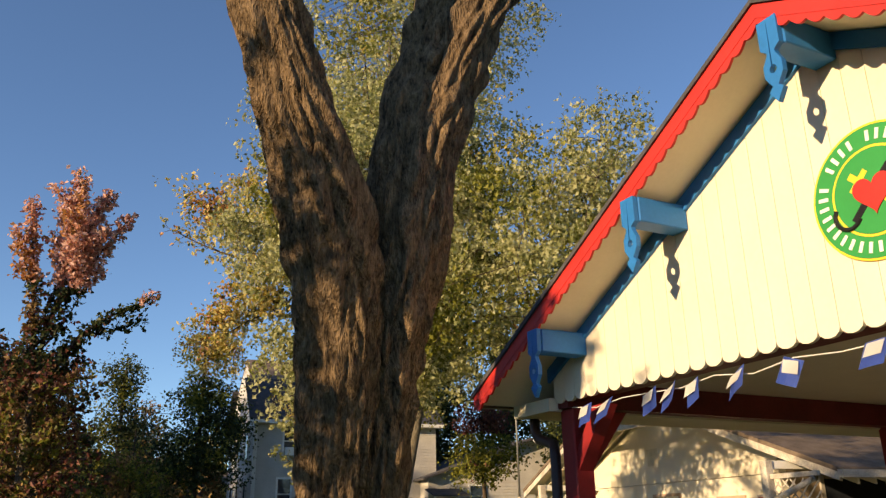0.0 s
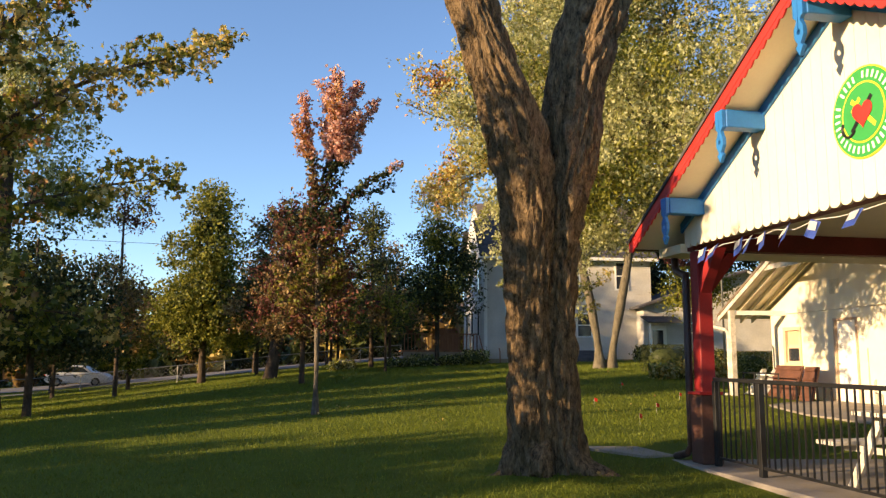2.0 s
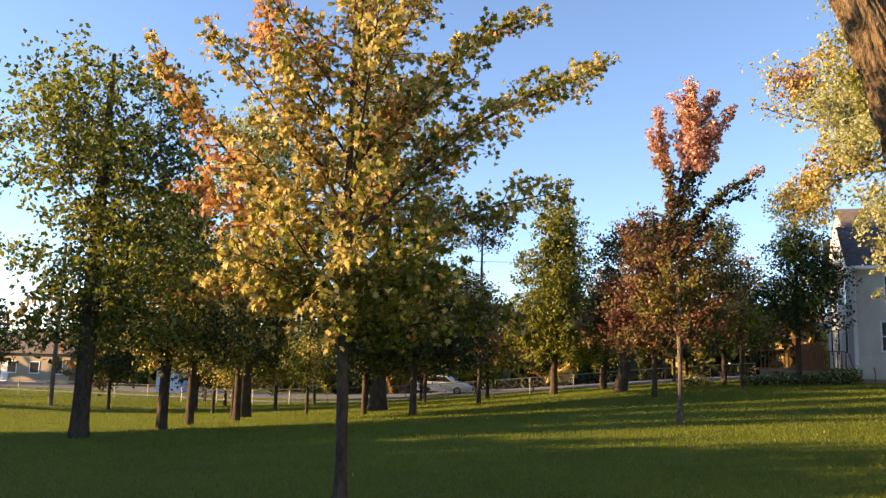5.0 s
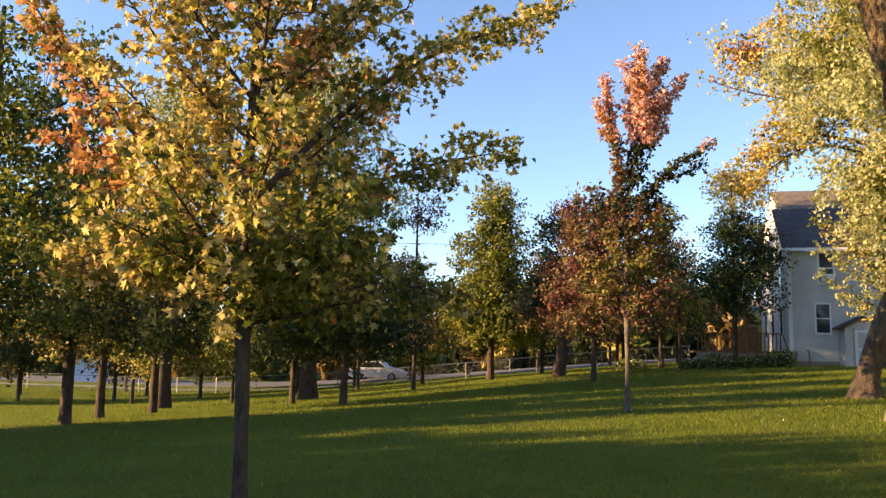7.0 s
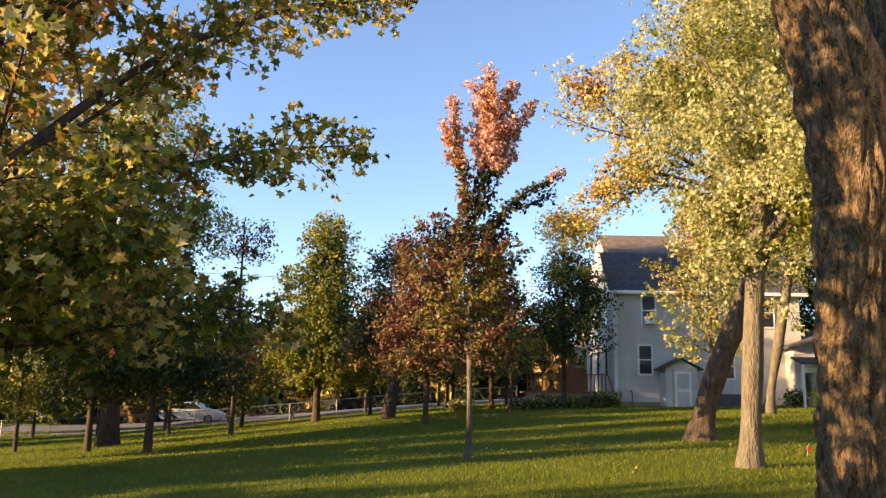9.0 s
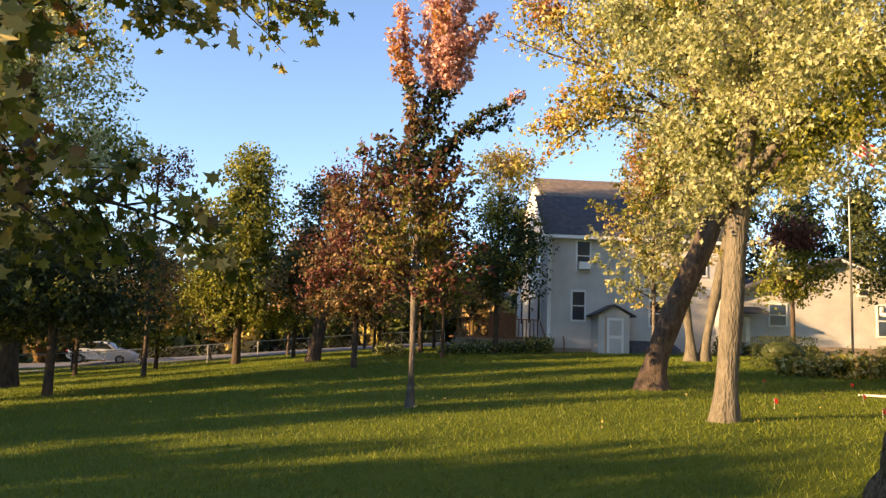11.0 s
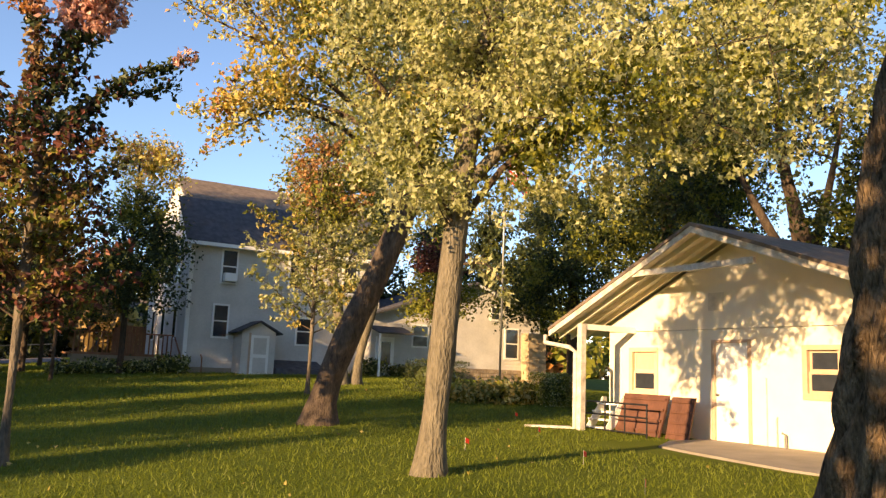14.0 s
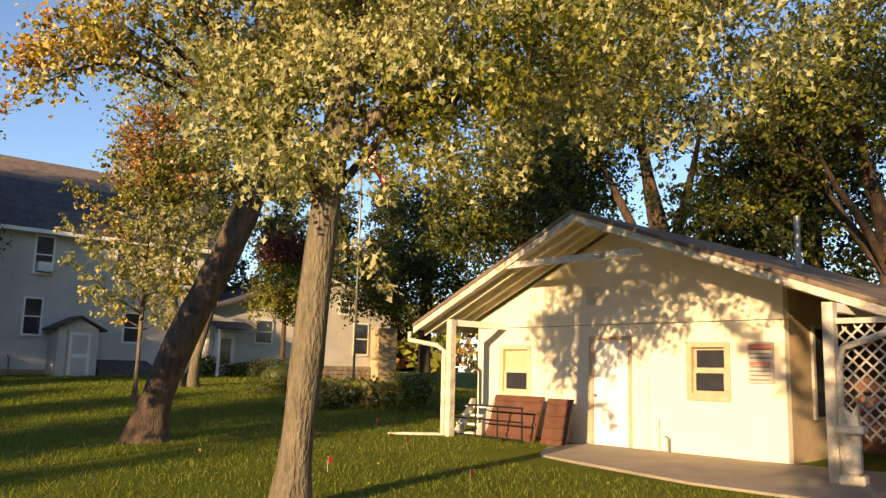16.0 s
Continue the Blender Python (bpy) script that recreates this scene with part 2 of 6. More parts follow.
# ---- pavilion ----
PAV = thing("pavilion", (3.906, 10.98, 0.44), -85.0, "open park pavilion with cream gable, red posts and blue brackets", "pavilion")
PAV.matrix_basis = PAV.matrix_basis @ Matrix.Scale(0.93, 4)
MID, TOPZ, EAVE_X, EAVE_Z, OUT = 3.42, 4.86, -0.45, 2.88, 0.5
SLOPE = (TOPZ - EAVE_Z) / (MID - EAVE_X)
DEEP = 9.0
RIGHT_X = 2 * MID - EAVE_X


def pav_roof(x):
    return TOPZ - SLOPE * abs(x - MID)


PLINTH = mat("plinth_brown", (0.11, 0.048, 0.032), 0.6, 0.25, 3, 30)
part("floor_slab", box(-0.22, -0.16, -0.30, 7.05, DEEP + 0.3, 0.0, 0.02), CONCRETE, PAV, "worn concrete floor slab")
for px in (0.24, 2 * MID - 0.24):
    for k, py in enumerate((0.14, 4.6, 8.9)):
        post = part("post", box(px - 0.10, py - 0.10, 0.0, px + 0.10, py + 0.10, 2.72, 0.012), RED_SHADED, PAV, "square red painted post")
        part("plinth", box(px - 0.145, py - 0.145, 0.002, px + 0.145, py + 0.145, 0.86, 0.012), PLINTH, post, "dark brown boxed plinth")
        part("cap", box(px - 0.165, py - 0.165, 0.86, px + 0.165, py + 0.165, 0.90, 0.008), RED_SHADED, post, "red cap moulding")
        for sx, sy in ((1 if px < 3 else -1, 0), (0, 1)):
            if sy and k == 2:
                continue
            if sx:
                part("brace", prism([(px + sx * 0.10, 2.16), (px + sx * 0.10, 2.36), (px + sx * 0.36, 2.70), (px + sx * 0.54, 2.70)], "y", py - 0.07, py + 0.07), RED_SHADED, PAV, "red knee brace")
            else:
                part("brace", prism([(py + 0.10, 2.16), (py + 0.10, 2.36), (py + 0.36, 2.70), (py + 0.54, 2.70)], "x", px - 0.07, px + 0.07), RED_SHADED, PAV, "red knee brace")
for px in (0.24, 2 * MID - 0.24):
    part("side_beam", box(px - 0.09, 0.0, 2.721, px + 0.09, DEEP, 2.96), RED_DARK, PAV)
for py in (0.14, 4.6, 8.9):
    part("cross_beam", box(0.33, py - 0.09, 2.79 if py < 1 else 2.70, 2 * MID - 0.33, py + 0.09, 2.955), RED_DARK, PAV, "dark red cross beam")
part("ceiling_panel", box(0.05, 0.06, 2.965, 2 * MID - 0.05, DEEP - 0.05, 3.0), SOFFIT, PAV, "pale ceiling boards")

# gable wall with its scalloped lower edge and upright boards
SC = 0.165
n_sc = round((2 * MID - 0.30) / SC)
x0, sw = 0.15, (2 * MID - 0.30) / n_sc
for i in range(n_sc):
    xa, xb = x0 + i * sw + 0.002, x0 + (i + 1) * sw - 0.002
    pts = [(xa, pav_roof(xa) - 0.06)]
    pts += [(xa, 2.82)]
    pts += [((xa + xb) / 2 - math.cos(a) * (xb - xa) / 2, 2.82 - math.sin(a) * 0.055) for a in (math.pi * k / 6 for k in range(1, 6))]
    pts += [(xb, 2.82), (xb, pav_roof(xb) - 0.06)]
    if xa < MID < xb:
        pts.append((MID, pav_roof(MID) - 0.06))
    part("gable_board", prism(pts, "y", -0.022, 0.012), CREAM, PAV)
# roof planes, soffit, barge boards with scalloped edge
for s, (xe, label) in enumerate(((EAVE_X, "dark shingle roof slope"), (RIGHT_X, "dark shingle roof slope"))):
    d = 1 if s == 0 else -1
    part("roof_slope", prism([(xe - d * 0.06, EAVE_Z - SLOPE * 0.06 + 0.03), (MID, TOPZ + 0.03), (MID, TOPZ + 0.065), (xe - d * 0.06, EAVE_Z + 0.045)], "y", -OUT - 0.05, DEEP + 0.5), SHINGLE, PAV, label)
    part("soffit", prism([(xe, EAVE_Z - 0.06), (MID - d * 0.002, TOPZ - 0.06), (MID - d * 0.002, TOPZ + 0.028), (xe, EAVE_Z + 0.028)], "y", -OUT + 0.002, DEEP + 0.45), SOFFIT, PAV, "cream painted soffit")
    part("barge_board", prism([(xe - d * 0.04, EAVE_Z - 0.105), (MID, TOPZ - 0.08), (MID, TOPZ + 0.028), (xe - d * 0.04, EAVE_Z + 0.01)], "y", -OUT - 0.03, -OUT), RED, PAV, "red barge board")
    edge = [(xe - d * 0.02, EAVE_Z - 0.095), (MID, TOPZ - 0.075)]
    run = math.hypot(MID - xe, TOPZ - EAVE_Z)
    m = round(run / 0.13)
    low = []
    for i in range(m):
        for k in range(6):
            f = (i + k / 6) / m
            x, z = xe + (MID - xe) * f, EAVE_Z - 0.115 + (TOPZ - EAVE_Z) * f
            low.append((x, z - 0.035 * math.sin(math.pi * k / 6)))
    low.append((MID, TOPZ - 0.115))
    part("scalloped_edge", prism(low + edge[::-1], "y", -OUT - 0.026, -OUT - 0.004), RED, PAV, "red scalloped trim strip")
    part("rake_trim", prism([(xe + d * 0.55, pav_roof(xe + d * 0.55) - 0.19), (MID, TOPZ - 0.19), (MID, TOPZ - 0.065), (xe + d * 0.55, pav_roof(xe + d * 0.55) - 0.065)], "y", -0.055, -0.023), BLUE, PAV, "blue rake trim on the gable")
    part("eave_end", box(min(xe, xe + d * 0.62), -0.10, 2.70, max(xe, xe + d * 0.62), DEEP, 2.82), SOFFIT, PAV, "boxed cream eave")


def drop_outline():
    """Fretsawn pendant: block, neck, ring and arrow point."""
    right = [(0.075, 0.0), (0.075, -0.20), (0.03, -0.235), (0.035, -0.26), (0.07, -0.32), (0.07, -0.40), (0.035, -0.455), (0.022, -0.475), (0.055, -0.505), (0.0, -0.59)]
    hole = [(0.027 * math.sin(a), -0.36 + 0.030 * math.cos(a)) for a in (2 * math.pi * k / 14 + 0.02 for k in range(14))]
    return right + [(-x, z) for x, z in right[-2::-1]] + [(-0.0004, 0.0)] + hole[::-1] + [(0.0004, 0.0)]


for bx in (0.62, 2.02, 5.12, 6.36, MID + 0.08):
    bz = pav_roof(bx) - 0.08
    arm = part("bracket", box(bx - 0.085, -OUT + 0.004, bz - 0.22, bx + 0.085, -0.024, bz - 0.02, 0.008), BLUE, PAV, "blue painted eave bracket")
    dz = bz - 0.02
    bm = prism([(bx + x, dz + z) for x, z in drop_outline()], "y", -OUT - 0.002 - 0.04, -OUT - 0.002)
    part("pendant", bm, BLUE, arm, "blue fretsawn pendant")

# round emblem on the gable
EX, EZ = 3.66, 3.57


def disc(r, y, thick, flat=1.0):
    return prism([(EX + r * math.cos(a), EZ + r * math.sin(a) * flat) for a in (2 * math.pi * k / 48 for k in range(48))], "y", y - thick, y)


SIGN = part("emblem", disc(0.43, -0.024, 0.012), YELLOW, PAV, "round green club emblem with red heart and anchor")
part("ring", disc(0.415, -0.0365, 0.003), GREEN, SIGN)
part("inner_ring", disc(0.285, -0.040, 0.003), YELLOW, SIGN)
part("field", disc(0.268, -0.0435, 0.003), GREEN, SIGN)
for k in range(34):
    a = math.pi * 1.36 - k * math.pi * 2 / 34
    if k in (9, 14, 22, 25):
        continue
    c, s_ = math.cos(a), math.sin(a)
    bm = bmesh.new()
    w, h = 0.012, 0.034
    vs = [(EX + c * (0.35 + q) - s_ * p, EZ + s_ * (0.35 + q) + c * p) for p, q in ((-w, -h), (w, -h), (w, h), (-w, h))]
    prism(vs, "y", -0.044, -0.040, bm)
    part("letter_bar", bm, WHITE, SIGN)
heart = []
for k in range(40):
    a = 2 * math.pi * k / 40
    heart.append((EX + 0.0083 * 16 * math.sin(a) ** 3, EZ - 0.01 + 0.0085 * (13 * math.cos(a) - 5 * math.cos(2 * a) - 2 * math.cos(3 * a) - math.cos(4 * a))))
for p, q, a in ((0.0, 0.05, 45), (0.0, 0.05, -45)):
    c, s_ = math.cos(radians(a)), math.sin(radians(a))
    prm = [(-0.022, -0.22), (0.022, -0.22), (0.022, 0.18), (-0.022, 0.18)]
    if a > 0:
        prm = [(-0.022, -0.22), (0.022, -0.22), (0.022, 0.10), (0.08, 0.10), (0.08, 0.14), (0.022, 0.14), (0.022, 0.2), (-0.022, 0.2), (-0.022, 0.14), (-0.08, 0.14), (-0.08, 0.10), (-0.022, 0.10)]
    part("cross" if a > 0 else "anchor_shank", prism([(EX + x * c - z * s_, EZ + x * s_ + z * c) for x, z in prm], "y", -0.047 - (a < 0) * 0.003, -0.044), YELLOW if a > 0 else BLACK, SIGN)
part("anchor_fluke", sweep([(EX - 0.19 + 0.09 * math.cos(a), -0.05, EZ - 0.1 + 0.09 * math.sin(a)) for a in (math.pi * (0.8 + 0.13 * k) for k in range(9))], 0.014, 6), BLACK, SIGN)
part("heart", prism(heart, "y", -0.056, -0.0505), RED, SIGN, "bright red heart")

# gutter and downspout beside the first post
part("downspout", sweep([(-0.40, 0.10, 2.72), (-0.39, 0.10, 2.58), (-0.32, 0.09, 2.50), (-0.02, 0.06, 2.42), (0.035, 0.03, 2.32), (0.035, 0.03, 0.20), (-0.02, 0.0, 0.10), (-0.26, -0.04, 0.035)], 0.05, 10), TUBE, PAV, "dark brown downspout pipe", smooth=True)
part("gutter", box(-0.56, -OUT + 0.02, 2.80, -0.46, DEEP + 0.4, 2.90, 0.01), TUBE, PAV, "dark gutter along the eave")

# railing round the slab
RAIL = thing("railing", (0, 0, 0), 0.0, "black metal railing with thin upright bars along the pavilion", "railing")
RAIL.matrix_basis = PAV.matrix_basis.copy()
R0, R1 = 0.50, 2 * MID - 0.48
part("top_rail", box(R0, 0.10, 1.04, R1, 0.15, 1.085, 0.006), BLACK, RAIL)
part("bottom_rail", box(R0, 0.11, 0.09, R1, 0.14, 0.12), BLACK, RAIL)
for x in (R0 + 0.03, 1.5, 3.9, 5.2, R1 - 0.03):
    part("rail_post", box(x - 0.035, 0.09, 0.0, x + 0.035, 0.16, 1.04 if x != 3.9 else 1.13, 0.004), BLACK, RAIL)
nb = int((R1 - R0) / 0.112)
for i in range(1, nb):
    x = R0 + i * (R1 - R0) / nb
    part("baluster", box(x - 0.008, 0.117, 0.12, x + 0.008, 0.133, 1.04), BLACK, RAIL)

# pennants on a string under the scallops
BUNT = thing("pennant_string", (0, 0, 0), 0.0, "string of small blue and white pennants hung under the gable", "bunting")
BUNT.matrix_basis = PAV.matrix_basis.copy()
part("string", sweep([(0.45 + 0.35 * k, -0.04, 2.70 - 0.05 * math.sin(k * 1.3) ** 2) for k in range(17)], 0.004, 4), WHITE, BUNT)
random.seed(5)
for k, x in enumerate((0.66, 0.95, 1.50, 1.74, 1.98, 2.42, 2.9, 3.5, 4.1, 4.8, 5.5)):
    tilt, zt = random.uniform(-0.06, 0.10), 2.69
    w, h = 0.075, 0.17
    bm = bmesh.new()
    g = [[bm.verts.new((x + (p - 1) * w + q * tilt * 0.4, -0.045 - q * 0.03 * (1 + k % 2) - 0.012 * math.sin(p * 2 + k), zt - q * h / 2 + (p - 1) * tilt * 0.5)) for q in range(3)] for p in range(3)]
    for p in range(2):
        for q in range(2):
            bm.faces.new((g[p][q], g[p + 1][q], g[p + 1][q + 1], g[p][q + 1]))
    bmesh.ops.solidify(bm, geom=bm.faces[:], thickness=0.003)
    pen = part("pennant", bm, FLAG_BLUE, BUNT)
    bm = bmesh.new()
    v = [bm.verts.new((x + p * w * 0.8 + 0.3 * tilt * 0.4, -0.066 - 0.03 * q * (1 + k % 2), zt - 0.012 - q * h * 0.52 + p * tilt * 0.3)) for p, q in ((-1, 0), (1, 0), (1, 1), (-1, 1))]
    bm.faces.new(v)
    bmesh.ops.solidify(bm, geom=bm.faces[:], thickness=0.002)
    part("white_patch", bm, WHITE, pen)


# picnic tables under the roof
def picnic_table(at, rz):
    t = thing("picnic_table", at, rz, "weathered white picnic table with attached benches", "table", "picnic tables")
    for i in range(5):
        part("top_board", box(-0.9, -0.37 + i * 0.15, 0.72, 0.9, -0.23 + i * 0.15, 0.76, 0.005), WORN, t)
    for s in (-1, 1):
        for k in range(2):
            part("bench_board", box(-0.9, s * 0.72 - 0.13 + k * 0.135, 0.42, 0.9, s * 0.72 - 0.005 + k * 0.135, 0.46, 0.005), WORN, t)
        for x in (-0.65, 0.65):
            part("leg", prism([(s * 0.22, 0.72), (s * 0.32, 0.72), (s * 0.74, 0.0), (s * 0.64, 0.0)], "x", x - 0.02, x + 0.02), WORN, t)
    for x in (-0.65, 0.65):
        part("crossbar", box(x + 0.021, -0.80, 0.36, x + 0.06, 0.80, 0.419), WORN, t)
    return t


pm = PAV.matrix_basis
for lx, ly, rz in ((3.1, 1.3, 95), (3.3, 4.2, 95), (5.2, 2.6, 95)):
    p = pm @ Vector((lx, ly, 0))
    picnic_table(p, rz - 85)

# ---- shed ----
SHED = thing("shed", (11.35, 19.3, 0.60), 0.0, "cream park shed with wide gable roof, door and two windows", "shed")
# plywood tan; on the shed's side wall its tone stands for shade
PLY = mat("weathered_shade_plywood", (0.40, 0.30, 0.19), 0.85, 0.25, 1.5, 20, 0.2, stretch=(1, 1, 0.3))
YL, YR = 3.70, -3.10
FX = -1.15
PEAK_Y, PEAK_Z, LE_Y, LE_Z, RE_Y, RE_Z = 0.15, 4.14, 4.52, 2.22, -5.5, 2.08
BACK = 7.0


def shed_roof(y):
    return PEAK_Z - (y - PEAK_Y) * (PEAK_Z - LE_Z) / (LE_Y - PEAK_Y) if y > PEAK_Y else PEAK_Z - (PEAK_Y - y) * (PEAK_Z - RE_Z) / (PEAK_Y - RE_Y)


HOLES = [(2.15, 3.03, 0.83, 1.88), (-0.28, 0.68, 0.0, 2.03), (-2.16, -1.42, 0.98, 1.88)]
cuts = sorted({YL, YR, *[v for h in HOLES for v in h[:2]]})
for a, b in zip(cuts, cuts[1:]):
    hole = [h for h in HOLES if h[0] <= a + 1e-6 and h[1] >= b - 1e-6]
    spans = ([(-0.3, hole[0][2])] if hole[0][2] > 0 else []) + [(hole[0][3], 2.24)] if hole else [(-0.3, 2.24)]
    for z0, z1 in spans:
        part("wall_section", box(0, a, z0, 0.15, b, z1), STUCCO, SHED, "cream rendered wall")
part("gable_wall", prism([(YR, 2.255), (YL, 2.255), (YL, shed_roof(YL) - 0.17), (PEAK_Y, PEAK_Z - 0.17), (YR, shed_roof(YR) - 0.17)], "x", -0.012, 0.15), STUCCO, SHED, "cream gable boards")
part("left_wall", box(0.151, YL - 0.15, -0.3, BACK, YL, 2.53), STUCCO, SHED)
# darker than the front render: shade on this side is put into the colour
part("right_wall", box(0.151, YR, -0.3, BACK, YR + 0.15, 2.91), PLY, SHED, "side wall toned plywood tan for shade")
part("back_wall", box(BACK - 0.15, YR + 0.151, -0.3, BACK - 0.001, YL - 0.151, 2.6), STUCCO, SHED)
for d, (ye, ze) in ((1, (LE_Y, LE_Z)), (-1, (RE_Y, RE_Z))):
    part("roof_slope", prism([(ye, ze + 0.02), (PEAK_Y, PEAK_Z + 0.02), (PEAK_Y, PEAK_Z + 0.09), (ye, ze + 0.09)], "x", FX - 0.04, BACK + 0.4), SHINGLE_BROWN, SHED, "shingle roof toned brown for sunlight slope")
    part("roof_deck", prism([(ye, ze - 0.03), (PEAK_Y - d * -0.001, PEAK_Z - 0.03), (PEAK_Y - d * -0.001, PEAK_Z + 0.018), (ye, ze + 0.018)], "x", FX + 0.03, BACK + 0.38), SOFFIT, SHED, "cream boarded roof underside")
    part("barge_board", prism([(ye, ze - 0.11), (PEAK_Y, PEAK_Z - 0.11), (PEAK_Y, PEAK_Z + 0.018), (ye, ze + 0.018)], "x", FX - 0.015, FX + 0.028), WORN, SHED, "peeling white barge board")
    for k in range(3):
        x = FX + 0.33 + k * 0.34
        part("lookout_rafter", prism([(ye, ze - 0.15), (PEAK_Y + d * 0.02, PEAK_Z - 0.16), (PEAK_Y + d * 0.02, PEAK_Z - 0.032), (ye, ze - 0.032)], "x", x - 0.022, x + 0.022), SOFFIT, SHED)
part("tie_beam", box(FX + 0.03, -1.25, 3.30, FX + 0.12, 1.95, 3.42), WORN, SHED, "white tie beam across the gable")
for y in (2.88, -4.45):
    part("porch_post", box(-1.53 - 0.07, y - 0.07, -0.05, -1.53 + 0.07, y + 0.07, 2.33, 0.006), WORN, SHED, "white square porch post")
    part("porch_beam", box(-1.53 + 0.071, y - 0.05, 2.21, -0.001 if y > 0 else 0.3, y + 0.05, 2.33), WHITE, SHED)
part("gutter_pipe", sweep([(-1.35, 4.40, 2.12), (-1.38, 4.36, 1.95), (-1.48, 3.35, 1.83), (-1.56, 3.05, 1.72), (-1.58, 3.02, 0.10), (-1.64, 3.08, 0.10), (-2.5, 3.55, 0.09)], 0.05, 10), WORN, SHED, "white downspout with a long foot", smooth=True)


def sash_window(parent, x, y0, y1, z0, z1, trim, label, pale=None):
    w = part("window", box(x - 0.03, y0 - 0.10, z0 - 0.12, x - 0.001, y1 + 0.10, z0, 0.004), trim, parent, label)
    part("lintel", box(x - 0.03, y0 - 0.10, z1, x - 0.001, y1 + 0.10, z1 + 0.09), trim, w)
    for a, b in ((y0 - 0.10, y0 - 0.0005), (y1 + 0.0005, y1 + 0.10)):
        part("jamb", box(x - 0.028, a, z0, x - 0.001, b, z1), trim, w)
    zm = (z0 + z1) / 2
    for k, (a, b) in enumerate(((z0, zm), (zm, z1))):
        xx = x + 0.03 + 0.03 * k
        bm = bmesh.new()
        t = 0.045
        box(xx, y0, a, xx + 0.028, y0 + t, b, bm=bm)
        box(xx, y1 - t, a, xx + 0.028, y1, b, bm=bm)
        box(xx, y0 + t, a, xx + 0.028, y1 - t, a + t, bm=bm)
        box(xx, y0 + t, b - t, xx + 0.028, y1 - t, b, bm=bm)
        part("sash", bm, trim, w)
        part("pane", box(xx + 0.011, y0 + t, a + t, xx + 0.017, y1 - t, b - t), pale if k and pale else GLASS, w)
    part("blind", box(x + 0.11, y0, zm + 0.02, x + 0.118, y1, z1), WORN, w)
    return w


sash_window(SHED, 0, 2.25, 2.93, 0.95, 1.80, mat("pale_peach_trim", (0.66, 0.49, 0.34), 0.6, 0.12), "peach trimmed sash window", mat("drawn_blind", (0.50, 0.42, 0.30), 0.4, 0.1))
sash_window(SHED, 0, -2.09, -1.49, 1.06, 1.82, TRIM_TAN, "tan trimmed sash window")
for y0, y1, z0, z1 in ((2.15, 2.2495, 0.83, 1.88), (2.9305, 3.03, 0.83, 1.88), (2.2495, 2.9305, 0.83, 0.9495), (2.2495, 2.9305, 1.8005, 1.88), (-2.16, -2.0905, 0.98, 1.88), (-1.4895, -1.42, 0.98, 1.88), (-2.0905, -1.4895, 0.98, 1.0595), (-2.0905, -1.4895, 1.8205, 1.88)):
    part("reveal", box(0.002, y0, z0, 0.148, y1, z1), TRIM_TAN, SHED)
DOOR = part("door", box(0.03, -0.20, 0.03, 0.075, 0.60, 1.97, 0.006), WHITE, SHED, "white flush door")
part("door_knob", sweep([(0.03, 0.53, 0.95), (-0.01, 0.53, 0.95), (-0.03, 0.53, 0.95)], [0.015, 0.02, 0.03], 10), STEEL, DOOR, smooth=True)
bm = box(-0.02, -0.28, 0.0, 0.10, -0.2005, 2.03)
box(-0.02, 0.6005, 0.0, 0.10, 0.68, 2.03, bm=bm)
box(-0.02, -0.2005, 1.9705, 0.10, 0.6005, 2.03, bm=bm)
part("door_frame", bm, TRIM_TAN, SHED, "tan door frame")
NOTICE = part("notice_board", box(-0.03, -2.93, 1.25, -0.001, -2.50, 1.90, 0.004), mat("notice_grey", (0.42, 0.40, 0.38), 0.5, 0.1), SHED, "grey notice sign with red and dark lines")
DULL_RED = mat("faded_red", (0.42, 0.16, 0.13), 0.6, 0.15)
DULL_INK = mat("faded_ink", (0.16, 0.15, 0.15), 0.6, 0.15)
for k, (h, m) in enumerate(((0.09, DULL_RED), (0.02, DULL_INK), (0.02, DULL_INK), (0.02, DULL_INK), (0.06, DULL_RED), (0.025, DULL_INK), (0.02, DULL_INK), (0.02, DULL_INK), (0.02, DULL_INK))):
    z = 1.86 - k * 0.068
    part("text_bar", box(-0.034, -2.90 + 0.02 * (k % 3), z - h, -0.0305, -2.53 - 0.015 * (k % 2), z), m, NOTICE)
part("shed_sign", box(-0.02, 0.35, 2.62, -0.0125, 0.75, 2.98), mat("faint_plate", (0.60, 0.54, 0.42), 0.6, 0.2), SHED)
# porch side on the right: lattice and dark openings
bm = bmesh.new()
for k in range(-12, 14):
    for s in (-1, 1):
        y, z = -4.55, 0.3 + k * 0.16
        steps = [(y - 0.05 * i, z + s * 0.05 * i) for i in range(0, 19)]
        steps = [(p, q) for p, q in steps if 0.55 < q < 2.05]
        if len(steps) > 2:
            (p0, q0), (p1, q1) = steps[0], steps[-1]
            prism([(p0, q0 - 0.018), (p1, q1 - 0.018), (p1, q1 + 0.018), (p0, q0 + 0.018)], "x", -1.52 + 0.008 * s, -1.512 + 0.008 * s, bm)
part("lattice", bm, WORN, SHED, "white wooden lattice panel")
part("lattice_rail", box(-1.55, -5.46, 2.05, -1.49, -4.53, 2.12), WORN, SHED)
# brown darkens the recess: the porch's shade is painted in
part("side_wall", prism([(YR - 0.001, -0.3), (-5.45, -0.3), (-5.45, 2.06), (YR - 0.001, 2.91)], "x", 2.60, 2.72), BROWN, SHED, "recessed wall coloured dark brown for porch shade")
part("dark_opening", box(0.95, YR - 0.03, 0.75, 2.45, YR - 0.001, 2.15), GLASS, SHED, "dark window opening")
